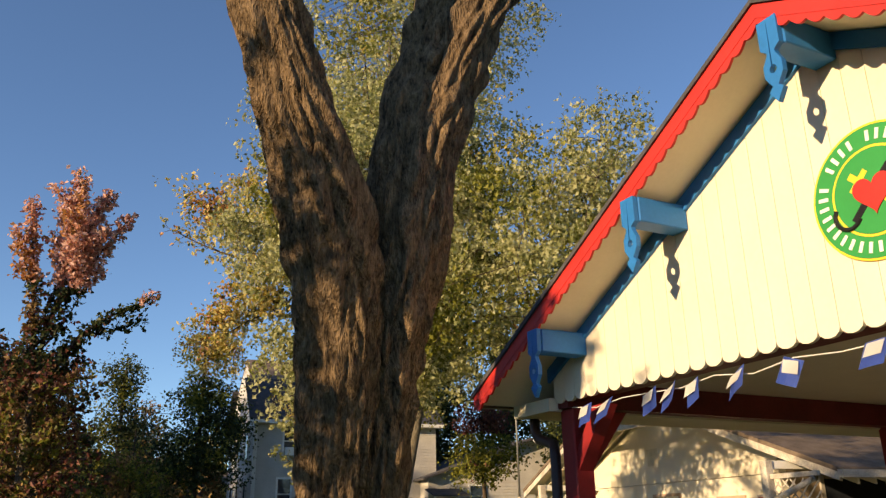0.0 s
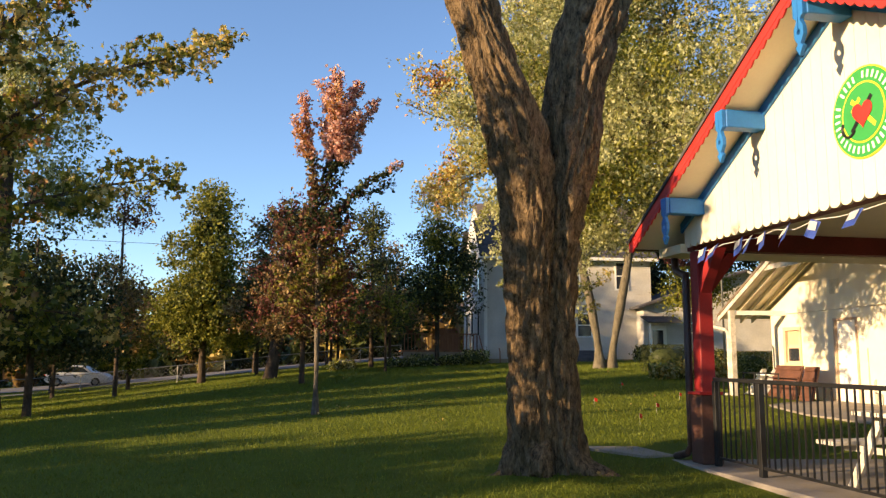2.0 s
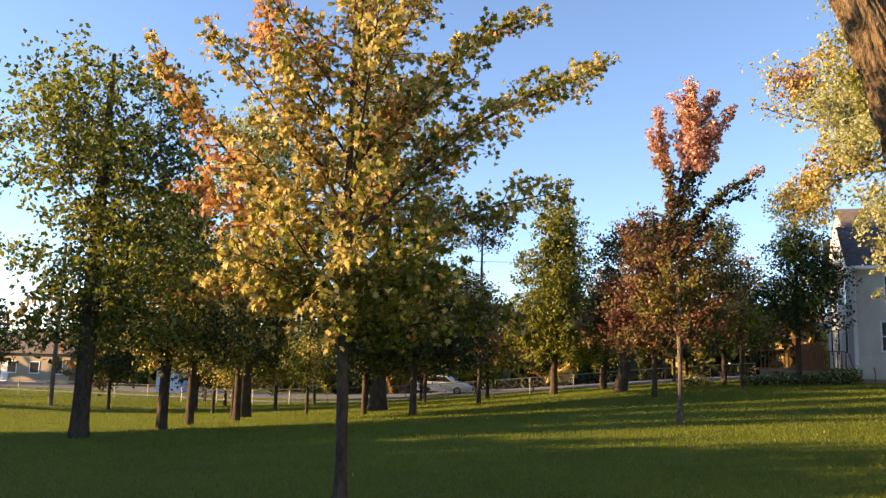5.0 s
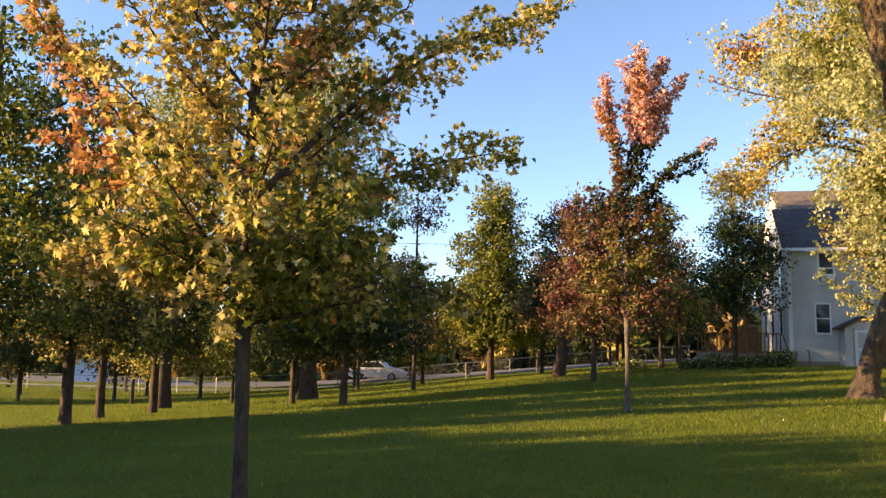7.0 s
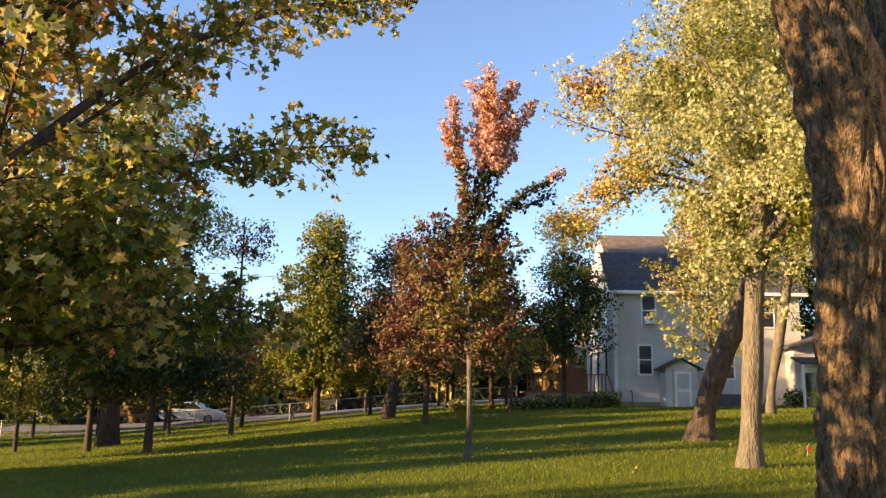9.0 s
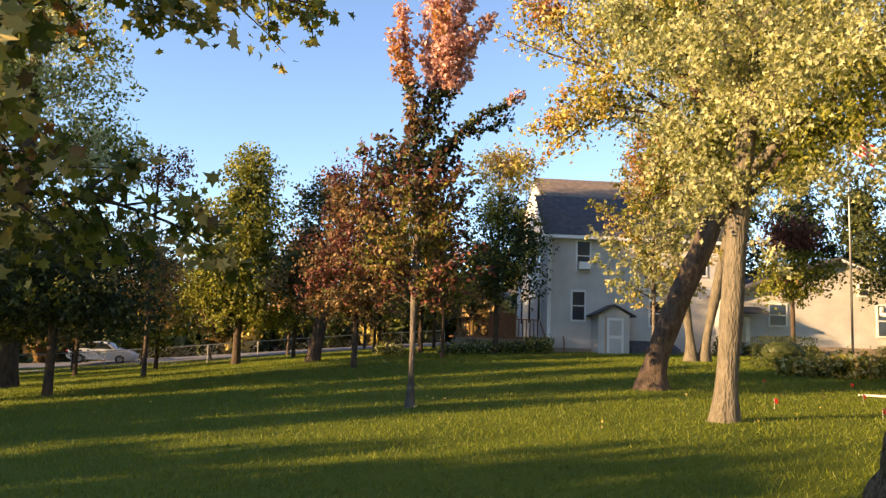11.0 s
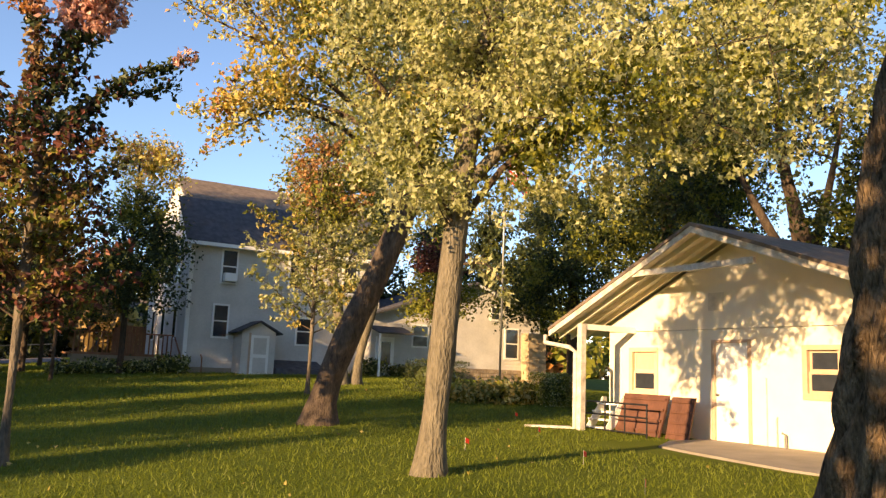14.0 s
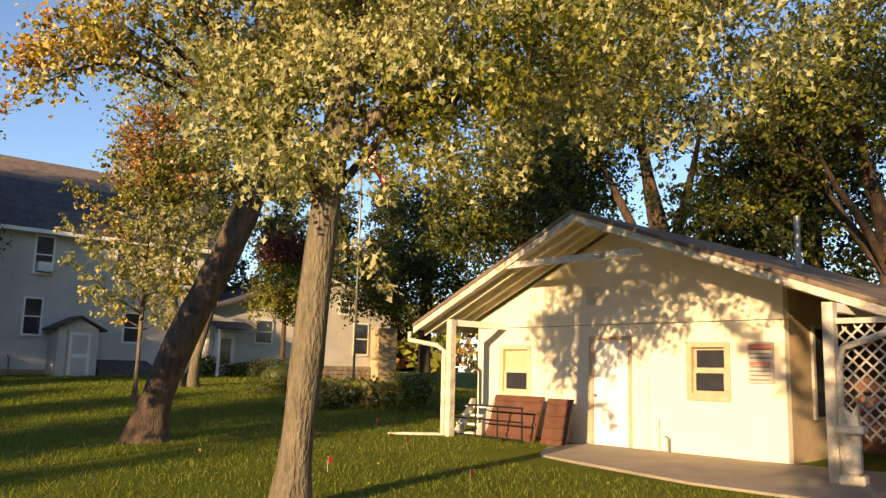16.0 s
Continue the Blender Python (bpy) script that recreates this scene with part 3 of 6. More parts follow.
part("opening_frame", box(0.87, YR - 0.045, 0.70, 0.949, YR - 0.001, 2.2), WORN, SHED)
part("chimney_pipe", sweep([(2.5, -2.2, 3.2), (2.5, -2.2, 4.35)], 0.06, 12), STEEL, SHED, "thin vent pipe")
part("power_conduit", sweep([(-0.02, -0.62, 0.0), (-0.02, -0.62, 1.3)], 0.014, 6), WORN, SHED)
part("tap_pipe", sweep([(-0.05, -0.85, 0.0), (-0.05, -0.85, 0.55), (-0.02, -0.85, 0.6)], 0.014, 6), WORN, SHED)
part("hydrant_pipe", sweep([(-0.12, -1.08, 0.0), (-0.12, -1.08, 0.3), (-0.2, -1.08, 0.33)], 0.02, 6), STEEL, SHED)

part("corner_downspout", sweep([(-1.45, -5.30, 2.02), (-1.60, -5.0, 1.86), (-1.66, -4.66, 1.74), (-1.66, -4.60, 1.5), (-1.66, -4.60, 0.1)], 0.045, 10), WORN, SHED, "white downspout at the porch corner", smooth=True)
part("corner_gutter", box(FX - 0.05, RE_Y - 0.10, RE_Z - 0.06, BACK + 0.3, RE_Y - 0.005, RE_Z + 0.05), WORN, SHED)
PED = thing("pedestal", (9.78, 14.62, gz(9.78, 14.62) + 0.02), 12, "chipped white plaster pedestal standing by the porch post", "pedestal")
part("foot", box(-0.15, -0.15, 0.0, 0.15, 0.15, 0.12, 0.02), WORN, PED)
part("shaft", box(-0.10, -0.10, 0.121, 0.10, 0.10, 0.62, 0.03), WORN, PED)
part("top_plate", box(-0.16, -0.16, 0.621, 0.16, 0.16, 0.72, 0.02), WORN, PED)
part("broken_cap", prism([(-0.10, 0.721), (0.11, 0.721), (0.08, 0.93), (-0.02, 0.86), (-0.08, 0.97)], "x", -0.09, 0.09), WORN, PED)
SIDE_RAIL = thing("metal_rail", (9.75, 13.1, gz(9.75, 14.0)), 0.0, "black pipe rail beside the porch lattice", "railing")
for z in (0.35, 0.72):
    part("pipe", sweep([(0, -1.2, z), (0, 1.0, z)], 0.018, 8), BLACK, SIDE_RAIL)
for y in (-1.2, -0.1, 1.0):
    part("upright", sweep([(0, y, -0.05), (0, y, 0.74)], 0.018, 8), BLACK, SIDE_RAIL)

# concrete apron before the shed
bm = prism([(11.34, 20.1), (11.34, 16.8), (11.34, 13.4), (9.8, 13.3), (8.2, 13.2), (8.2, 14.6), (8.3, 16.0), (8.8, 17.7), (9.3, 19.4), (10.3, 20.1)], "z", -0.2, 0.035)
for v in bm.verts:
    v.co.z += gz(v.co.x, v.co.y)
tagged(finish("apron", bm, CONCRETE), "worn concrete apron before the shed door", "pavement", kind="structure")
tagged(finish("path_slab", prism([(2.9, 12.5), (3.75, 12.4), (3.9, 11.36), (3.5, 11.36)], "z", 0.1, gz(3.4, 12.0) + 0.025), CONCRETE), "concrete path slab in the grass beside the pavilion", "pavement", kind="structure")


# stored boards and railings against the shed
def leaning_board(y0, y1, z1, lean, m, label):
    t = thing("folding_table", (10.95, 0, 0.62), 0.0, label, "table", "stored tables")
    part("board", prism([(-lean, 0.0), (-lean + 0.045, 0.0), (0.045, z1), (0.0, z1)], "y", y0, y1), m, t)
    for k in range(4):
        z = z1 * (0.12 + 0.25 * k)
        part("batten", box(-lean * (1 - z / z1) - 0.03, y0 + 0.03, z, -lean * (1 - z / z1) - 0.004, y1 - 0.03, z + 0.05), BROWN, t)
    return t


leaning_board(20.75, 22.05, 0.86, 0.30, BROWN, "brown wooden table top leaning on the shed wall")
leaning_board(20.05, 20.65, 0.84, 0.22, BROWN, "dark brown board leaning beside the door")
STEPS = thing("wooden_steps", (10.55, 22.35, 0.60), 0.0, "small white wooden steps with four treads", "steps")
for k in range(4):
    part("tread", box(-0.25 + 0.12 * k, -0.30, 0.10 + 0.17 * k, 0.02 + 0.12 * k, 0.30, 0.14 + 0.17 * k, 0.004), WHITE, STEPS)
for y in (-0.32, 0.302):
    part("stringer", prism([(-0.26, 0.0), (0.0, 0.0), (0.42, 0.62), (0.42, 0.78), (0.30, 0.78)], "y", y, y + 0.018), WHITE, STEPS)
GATE = thing("metal_rail", (10.25, 21.6, 0.60), 0.0, "black pipe rail standing before stored boards", "railing")
for z in (0.10, 0.42, 0.68):
    part("pipe", sweep([(0, -0.95, z), (0, 0.95, z)], 0.018, 8), BLACK, GATE)
for y in (-0.93, -0.3, 0.3, 0.93):
    part("upright", sweep([(0, y, 0), (0, y, 0.70)], 0.018, 8), BLACK, GATE)

# ---- white house ----
HOUSE = thing("white_house", (6.8, 45.8, 1.30), 0.0, "two-storey white clapboard house with dark hipped roof", "house")
HW, HD, HE = 9.5, 9.0, 5.85


def siding_wall(length, height, top=None):
    """Lapped boards along x, each a wedge, with the wall behind them."""
    bm = bmesh.new()
    n = int(height / 0.15)
    for i in range(n):
        z = i * height / n
        prism([(-0.035, z), (0.0, z), (0.0, z + height / n), (-0.012, z + height / n)], "x", 0.0, length, bm)
    return bm


w = tagged(part("south_wall", siding_wall(HW, HE), SIDING, HOUSE, "white lapped siding"), kind="stuff")
w2 = tagged(part("west_wall", siding_wall(HD, HE), SIDING, HOUSE, "white lapped siding"), kind="stuff")
w2.matrix_basis = pose(0, HD, 0, 0, 0, -90)
part("core", box(0.01, 0.01, -0.5, HW, HD - 0.01, HE), SIDING, HOUSE)
part("foundation", box(-0.06, -0.06, -0.6, HW, HD, 0.28), STONE, HOUSE)
part("corner_board", box(-0.05, -0.05, 0.28, 0.12, 0.12, HE), WHITE, HOUSE)
# gambrel roof, ridge along the house
# tree shade below and sun above are put into the two shingle colours
for s in (0, 1):
    f = (lambda y: y) if s == 0 else (lambda y: HD - y)
    a = [(f(-0.45), HE - 0.02), (f(2.2), HE + 2.42), (f(2.2), HE + 2.52), (f(-0.45), HE + 0.10)]
    part("lower_roof", prism(a, "x", -0.35, HW + 0.3), SHINGLE, HOUSE, "dark shingle roof")
    b = [(f(2.2), HE + 2.42), (f(HD / 2), HE + 3.85), (f(HD / 2), HE + 3.95), (f(2.2), HE + 2.53)]
    part("upper_roof", prism(b, "x", 0.0, HW + 0.2), SHINGLE_BROWN, HOUSE, "shingle roof toned brown for sunlight")
part("gable_end", prism([(0.0, HE), (2.2, HE + 2.35), (HD / 2, HE + 3.7), (HD - 2.2, HE + 2.35), (HD, HE)], "x", 0.0, HW - 0.1), SIDING, HOUSE, "white gable end")
part("eave_board", box(-0.36, -0.50, HE - 0.10, HW + 0.3, -0.44, HE + 0.06), WHITE, HOUSE)
part("eave_soffit", box(-0.36, -0.44, HE - 0.10, HW + 0.3, -0.04, HE - 0.06), WHITE, HOUSE)


def house_window(parent, x, z, w, h, name="window"):
    t = part(name, box(x - w / 2 - 0.09, -0.075, z - 0.09, x + w / 2 + 0.09, -0.038, z + h + 0.09), WHITE, parent, "double-hung window with white frame")
    part("upper_pane", box(x - w / 2, -0.085, z + h / 2 + 0.03, x + w / 2, -0.076, z + h), GLASS, t)
    part("lower_pane", box(x - w / 2, -0.082, z, x + w / 2, -0.076, z + h / 2 - 0.03), GLASS, t)
    return t


house_window(HOUSE, 1.75, 4.2, 0.62, 1.45)
house_window(HOUSE, 1.52, 1.70, 0.60, 1.40)
part("air_conditioner", box(1.47, -0.42, 4.22, 2.03, -0.09, 4.60, 0.01), WHITE, HOUSE, "white window air conditioner")
house_window(HOUSE, 5.0, 4.2, 0.62, 1.45)
house_window(HOUSE, 7.8, 4.2, 0.62, 1.45)
house_window(HOUSE, 5.6, 1.55, 0.75, 1.2)
for y in (2.0, 4.6, 7.0):
    for z in (1.6, 4.2):
        t = part("side_window", box(-0.08, y - 0.36, z - 0.08, -0.04, y + 0.36, z + 1.5), WHITE, HOUSE)
        part("pane", box(-0.088, y - 0.28, z, -0.081, y + 0.28, z + 1.42), GLASS, t)
# enclosed entry porch with a small gabled roof
px0, px1 = 2.2, 3.75
part("porch_box", box(px0, -1.35, -0.2, px1, -0.04, 1.95), SIDING, HOUSE, "white enclosed entry porch")
part("porch_gable", prism([(px0, 1.95), (px1, 1.95), ((px0 + px1) / 2, 2.38)], "y", -1.35, -0.04), SIDING, HOUSE)
for s in (-1, 1):
    m_ = (px0 + px1) / 2
    part("porch_roof", prism([(m_ + s * 1.05, 1.86), (m_, 2.40), (m_, 2.47), (m_ + s * 1.05, 1.93)], "y", -1.55, -0.05), SHINGLE, HOUSE, "dark porch roof")
pd = part("porch_door", box(2.62, -1.39, -0.02, 3.45, -1.352, 1.80), WHITE, HOUSE, "white panelled storm door")
for z0, z1 in ((0.12, 0.8), (0.95, 1.68)):
    part("door_panel", box(2.74, -1.40, z0, 3.33, -1.391, z1), SIDING, pd)
part("door_casing", box(2.52, -1.372, -0.02, 2.615, -1.351, 1.9), TRIM_TAN, HOUSE)
part("porch_step", box(2.3, -1.95, -0.5, 3.7, -1.36, -0.05), CONCRETE, HOUSE)
# cellar hatch and clutter
part("cellar_hatch", prism([(-1.5, 0.0), (-0.07, 0.0), (-0.07, 0.75), (-1.4, 0.35)], "x", 3.85, 6.3), SHINGLE, HOUSE, "dark sloping cellar hatch")
# timber deck on the west side
DECK = thing("deck", (2.3, 47.0, 1.2), 0.0, "reddish wooden deck with railing beside the house", "deck")
RDECK = mat("red_deck_wood", (0.30, 0.14, 0.075), 0.7, 0.3, 3, 30, stretch=(1, 1, 0.3))
part("platform", box(0, 0, 0.75, 4.3, 4.0, 0.85), RDECK, DECK)
part("skirt", box(0.05, 0.02, -0.4, 4.25, 0.06, 0.745), STONE, DECK, "stone skirt")
for k in range(22):
    part("picket", box(0.1 + k * 0.195, 0.02, 0.852, 0.16 + k * 0.195, 0.05, 1.72), RDECK, DECK)
part("handrail", box(0, -0.02, 1.721, 4.3, 0.09, 1.78), RDECK, DECK)
for k in range(9):
    part("privacy_board", box(2.0 + k * 0.16, 2.0, 0.852, 2.145 + k * 0.16, 2.05, 2.15), RDECK, DECK)
for k in range(5):
    part("stair_tread", box(4.32, -0.35 - 0.28 * k, 0.68 - 0.17 * k, 5.3, -0.08 - 0.28 * k, 0.72 - 0.17 * k), RDECK, DECK)
for x in (4.32, 5.25):
    part("stair_rail", prism([(0.0, 1.70), (-1.5, 0.80), (-1.5, 0.72), (0.0, 1.62)], "x", x, x + 0.05), RDECK, DECK)
    part("stair_post", box(x, -1.5, -0.3, x + 0.05, -1.44, 0.75), RDECK, DECK)

# low wing with its gable towards the lawn
WING = thing("low_house", (15.4, 44.6, 1.30), 0.0, "single-storey white clapboard house with low gable roof", "house")
tagged(part("front_wall", siding_wall(10.2, 2.9), SIDING, WING, "white lapped siding"), kind="stuff")
part("core", box(0.01, 0.01, -0.4, 10.2, 9, 2.9), SIDING, WING)
part("gable", prism([(0.0, 2.9), (10.2, 2.9), (10.2, 3.55), (5.9, 5.1), (0.0, 3.12)], "y", -0.02, 9), SIDING, WING, "white gable end")
part("roof_right", prism([(5.85, 5.12), (10.75, 3.35), (10.75, 3.43), (5.85, 5.24)], "y", -0.45, 9.2), SHINGLE, WING, "dark shingle roof")
part("roof_left", prism([(-0.4, 3.02), (5.85, 5.12), (5.85, 5.22), (-0.4, 3.12)], "y", -0.45, 9.2), SHINGLE, WING, "dark shingle roof")
part("barge", prism([(5.85, 5.0), (10.8, 3.20), (10.8, 3.36), (5.85, 5.14)], "y", -0.50, -0.46), WHITE, WING)
STONES = part("stone_base", box(1.6, -0.10, -0.5, 9.0, -0.04, 0.75), STONE, WING, "rough stone base")
random.seed(3)
for r in range(4):
    x = 1.6
    while x < 8.8:
        wd = random.uniform(0.22, 0.5)
        part("stone", box(x + 0.012, -0.135 - random.random() * 0.02, -0.1 + r * 0.21, min(x + wd, 9.0) - 0.012, -0.101, 0.095 + r * 0.21, 0.02), STONE, STONES)
        x += wd
for x, z, w_, h in ((2.7, 1.75, 0.8, 1.0), (8.3, 1.4, 0.75, 1.5), (7.2, 3.4, 0.45, 0.6)):
    house_window(WING, x, z, w_, h)
part("entry_door", box(0.25, -0.07, -0.1, 1.25, -0.036, 2.1), WHITE, WING, "white door with dark glass")
part("door_glass", box(0.45, -0.08, 0.75, 1.05, -0.071, 1.85), GLASS, WING)
part("awning", prism([(-1.3, 2.2), (-1.3, 2.28), (-0.04, 2.62), (-0.04, 2.55)], "x", -0.2, 1.7), SHINGLE, WING, "small dark porch awning")
part("awning_post", box(-0.15, -1.28, -0.3, -0.05, -1.18, 2.2), WHITE, WING)
part("tall_shutter", box(8.95, -0.75, -0.3, 10.1, -0.06, 2.75), PLY, WING, "weathered plywood entry box")

# ---- flagpole ----
FLAGP = thing("flagpole", (13.5, 30.65, gz(13.5, 30.65)), 0.0, "thin pale flagpole with a striped flag", "flagpole")
part("pole", sweep([(0, 0, 0), (0, 0, 5), (0, 0, 9.4)], [0.04, 0.035, 0.025], 10), STEEL, FLAGP, smooth=True)
part("finial", sweep([(0, 0, 9.4), (0, 0, 9.45), (0, 0, 9.5)], [0.03, 0.06, 0.01], 10), YELLOW, FLAGP)
for k in range(9):
    bm = bmesh.new()
    z1 = 7.95 - k * 0.085
    pts = [(0.05 + i * 0.11, 0.05 * math.sin(i * 1.1), z1 - 0.10 * i * 0.7) for i in range(9)]
    top = [bm.verts.new(p) for p in pts]
    low = [bm.verts.new((p[0], p[1], p[2] - 0.084)) for p in pts]
    for i in range(8):
        bm.faces.new((top[i], top[i + 1], low[i + 1], low[i]))
    part("stripe", bm, FLAG_RED if k % 2 == 0 else WHITE, FLAGP)

# small red marker flags in the lawn
for x, y in ((5.91, 17.44), (4.72, 15.03), (2.70, 12.43), (7.85, 21.05), (9.2, 23.7), (3.6, 17.9), (7.5, 24.5), (5.2, 19.4)):
    t = thing("marker_flag", (x, y, gz(x, y)), random.uniform(0, 60), "small red marker flag on a wire in the lawn", "marker flag", "lawn markers")
    part("wire", sweep([(0, 0, -0.02), (0, 0, 0.20)], 0.003, 4), STEEL, t)
    part("flag", prism([(0.0, 0.12), (0.08, 0.10), (0.085, 0.17), (0.0, 0.20)], "y", -0.002, 0.002), FLAG_RED, t)


# ---- fence ----
def fence_y(x):
    return 57.0 + (x + 12) * 0.06 + (0.35 * (x + 9) if x > -9 else 0)


FENCE = thing("park_fence", (0, 0, 0), 0.0, "low galvanised chain-link fence along the street", "fence")
xs = np.arange(-66, 3.1, 3.0)
for x in xs:
    z = gz(x, fence_y(x))
    part("fence_post", sweep([(x, fence_y(x), z - 0.1), (x, fence_y(x), z + 1.15)], 0.032, 6), STEEL, FENCE)
bm = bmesh.new()
for a, b in zip(xs, xs[1:]):
    sweep([(a, fence_y(a), gz(a, fence_y(a)) + 1.12), (b, fence_y(b), gz(b, fence_y(b)) + 1.12)], 0.03, 5, bm)
tagged(part("fence_rail", bm, STEEL, FENCE), kind="stuff")
bm = bmesh.new()
for a, b in zip(xs, xs[1:]):
    for k in range(-4, 13):
        for s in (1, -1):
            t0, t1 = k / 12, k / 12 + s * 0.37
            q = []
            for t_, h in ((t0, 0.05), (t1, 1.1)):
                t_ = min(max(t_, 0), 1)
                x = a + (b - a) * t_
                q.append((x, fence_y(x), gz(x, fence_y(x)) + h))
            if abs(q[0][0] - q[1][0]) > 0.2:
                sweep(q, 0.004, 3, bm, cap=False)
tagged(part("fence_wire", bm, STEEL, FENCE), kind="stuff")


# ---- cars on the street ----
def car(at, rz, paint, label, tall=0.0):
    c = thing("car", at, rz, label, "car")
    side = [(-2.2, 0.35), (-2.25, 0.72), (-2.1, 0.92), (-1.75, 1.0), (-1.35, 1.38 + tall), (-0.4, 1.48 + tall), (0.45, 1.42 + tall), (1.05, 1.02), (1.9, 0.90), (2.2, 0.70), (2.25, 0.38), (1.9, 0.24), (-1.9, 0.24)]
    bm = prism(side, "y", -0.85, 0.85)
    bmesh.ops.bevel(bm, geom=bm.edges[:], offset=0.06, segments=2, affect='EDGES')
    part("body", bm, paint, c, smooth=False)
    for y in (-0.856, 0.856):
        for win in ([(-1.5, 1.03), (-1.2, 1.34 + tall), (-0.42, 1.40 + tall), (-0.42, 1.03)], [(-0.34, 1.03), (-0.34, 1.40 + tall), (0.38, 1.35 + tall), (0.85, 1.03)]):
            part("side_window", prism(win, "y", y - 0.006, y + 0.006), GLASS, c)
    for x in (-1.35, 1.35):
        for y in (-0.78, 0.78):
            wh = part("wheel", sweep([(x, y - 0.11, 0.32), (x, y + 0.11, 0.32)], 0.32, 18), RUBBER, c)
            part("rim", sweep([(x, y - 0.115, 0.32), (x, y + 0.115, 0.32)], 0.19, 12), STEEL, wh)
    for y in (-0.65, 0.65):
        part("headlight", box(2.16, y - 0.14, 0.62, 2.27, y + 0.14, 0.74), WHITE, c)
        part("tail_light", box(-2.27, y - 0.12, 0.72, -2.17, y + 0.12, 0.86), FLAG_RED, c)
    return c


for x, y, paint, lab, tl in ((-20.8, 65.0, CAR_SILVER, "silver white hatchback on the street behind the fence", 0.05),):
    car((x, y, gz(x, y) + 0.03), 3.0, paint, lab, tl)


# ---- houses beyond the street ----
def far_house(at, rz, w, d, h, wall, roof, label):
    t = thing("brick_house", at, rz, label, "house", "houses across the street")
    part("wall_block", box(0, 0, -1, w, d, h), wall, t)
    part("roof", prism([(-0.5, h), (d / 2, h + d * 0.28), (d + 0.5, h), (d + 0.5, h + 0.15), (d / 2, h + d * 0.28 + 0.15), (-0.5, h + 0.15)], "x", -0.4, w + 0.4), roof, t)
    part("gable_block", prism([(0, h), (d, h), (d / 2, h + d * 0.27)], "x", 0, w), wall, t)
    n = max(2, int(w / 3))
    for k in range(n):
        x = (k + 0.5) * w / n
        f = part("window", box(x - 0.65, -0.06, 0.9, x + 0.65, -0.001, 2.2), WHITE, t)
        part("pane", box(x - 0.55, -0.07, 1.0, x + 0.55, -0.061, 2.1), GLASS, f)
    part("door", box(w * 0.3 - 0.45, -0.05, 0, w * 0.3 + 0.45, -0.001, 2.05), WHITE, t)
    return t


for x, y, w_, d_, h_, wl, lab in ((2.0, 74, 9, 8, 2.9, BRICK, "low orange brick house across the street"), (-33, 84, 12, 8, 2.9, STONE, "low tan house across the street"), (-55, 84, 11, 8, 2.9, STONE, "low tan house across the street"), (-75, 70, 12, 8, 3.0, STONE, "tan house across the street")):
    far_house((x, y, gz(x, y)), 0, w_, d_, h_, wl, SHINGLE_BROWN, lab)
HUT = thing("garden_shed", (-47.5, 63.5, gz(-47.5, 63.5)), 20, "small pale blue garden shed beyond the fence", "shed")
part("wall_block", box(0, 0, -0.5, 2.2, 2.5, 1.9), mat("pale_blue", (0.45, 0.58, 0.75), 0.6, 0.1), HUT)
part("roof", prism([(-0.2, 1.9), (1.1, 2.6), (2.4, 1.9), (2.4, 2.0), (1.1, 2.7), (-0.2, 2.0)], "y", -0.2, 2.7), SHINGLE, HUT)


# ---- trees ----
def np_tube(path, radii, sides, ridge=0.0, rng=None):
    """Vertices and quads of a tapered round limb; ridge: relative depth of the bark's furrows."""
    path, radii = np.asarray(path, float), np.asarray(radii, float)
    d = np.gradient(path, axis=0)
    d /= np.linalg.norm(d, axis=1, keepdims=True) + 1e-9
    ref = np.array([0.31, 0.95, 0.05])
    s = np.cross(d, ref)
    s /= np.linalg.norm(s, axis=1, keepdims=True) + 1e-9
    t = np.cross(d, s)
    a = np.linspace(0, 2 * np.pi, sides, endpoint=False)
    rr = np.repeat(radii[:, None], sides, 1)
    if ridge:
        for i in range(len(path)):
            for k in range(sides):
                c_, s_ = math.cos(a[k]) * radii[i], math.sin(a[k]) * radii[i]
                p = Vector((c_ * 5 + path[i, 0], s_ * 5, path[i, 2] * 0.7))
                q = Vector((c_ * 15 + path[i, 0] * 3, s_ * 15, path[i, 2] * 2.4))
                u_ = Vector((c_ * 30, s_ * 30, path[i, 2] * 5.5))
                rr[i, k] += ridge * (noise.noise(p) * 0.10 + (abs(noise.noise(q)) - 0.22) * 0.22 + noise.noise(u_) * 0.035)
    v = path[:, None, :] + rr[..., None] * (np.cos(a)[None, :, None] * s[:, None, :] + np.sin(a)[None, :, None] * t[:, None, :])
    n = len(path)
    i = (np.arange(n - 1)[:, None] * sides + np.arange(sides)[None, :])
    j = (np.arange(n - 1)[:, None] * sides + (np.arange(sides)[None, :] + 1) % sides)
    f = np.stack([i, j, j + sides, i + sides], -1).reshape(-1, 4)
    return v.reshape(-1, 3), f


def spline(points, n):
    """n points along a smooth curve through (x, y, z, r)."""
    p = np.asarray(points, float)
    u = np.concatenate([[0], np.cumsum(np.linalg.norm(np.diff(p[:, :3], axis=0), axis=1))])
    m = np.gradient(p, u, axis=0) if len(p) > 2 else np.repeat((p[1:] - p[:1]) / u[-1], 2, 0)
    out = []
    for q in np.linspace(0, u[-1], n):
        k = min(max(np.searchsorted(u, q) - 1, 0), len(u) - 2)
        h = u[k + 1] - u[k]
        s = (q - u[k]) / h
        out.append((2 * s**3 - 3 * s * s + 1) * p[k] + (s**3 - 2 * s * s + s) * h * m[k] + (-2 * s**3 + 3 * s * s) * p[k + 1] + (s**3 - s * s) * h * m[k + 1])
    return np.array(out)


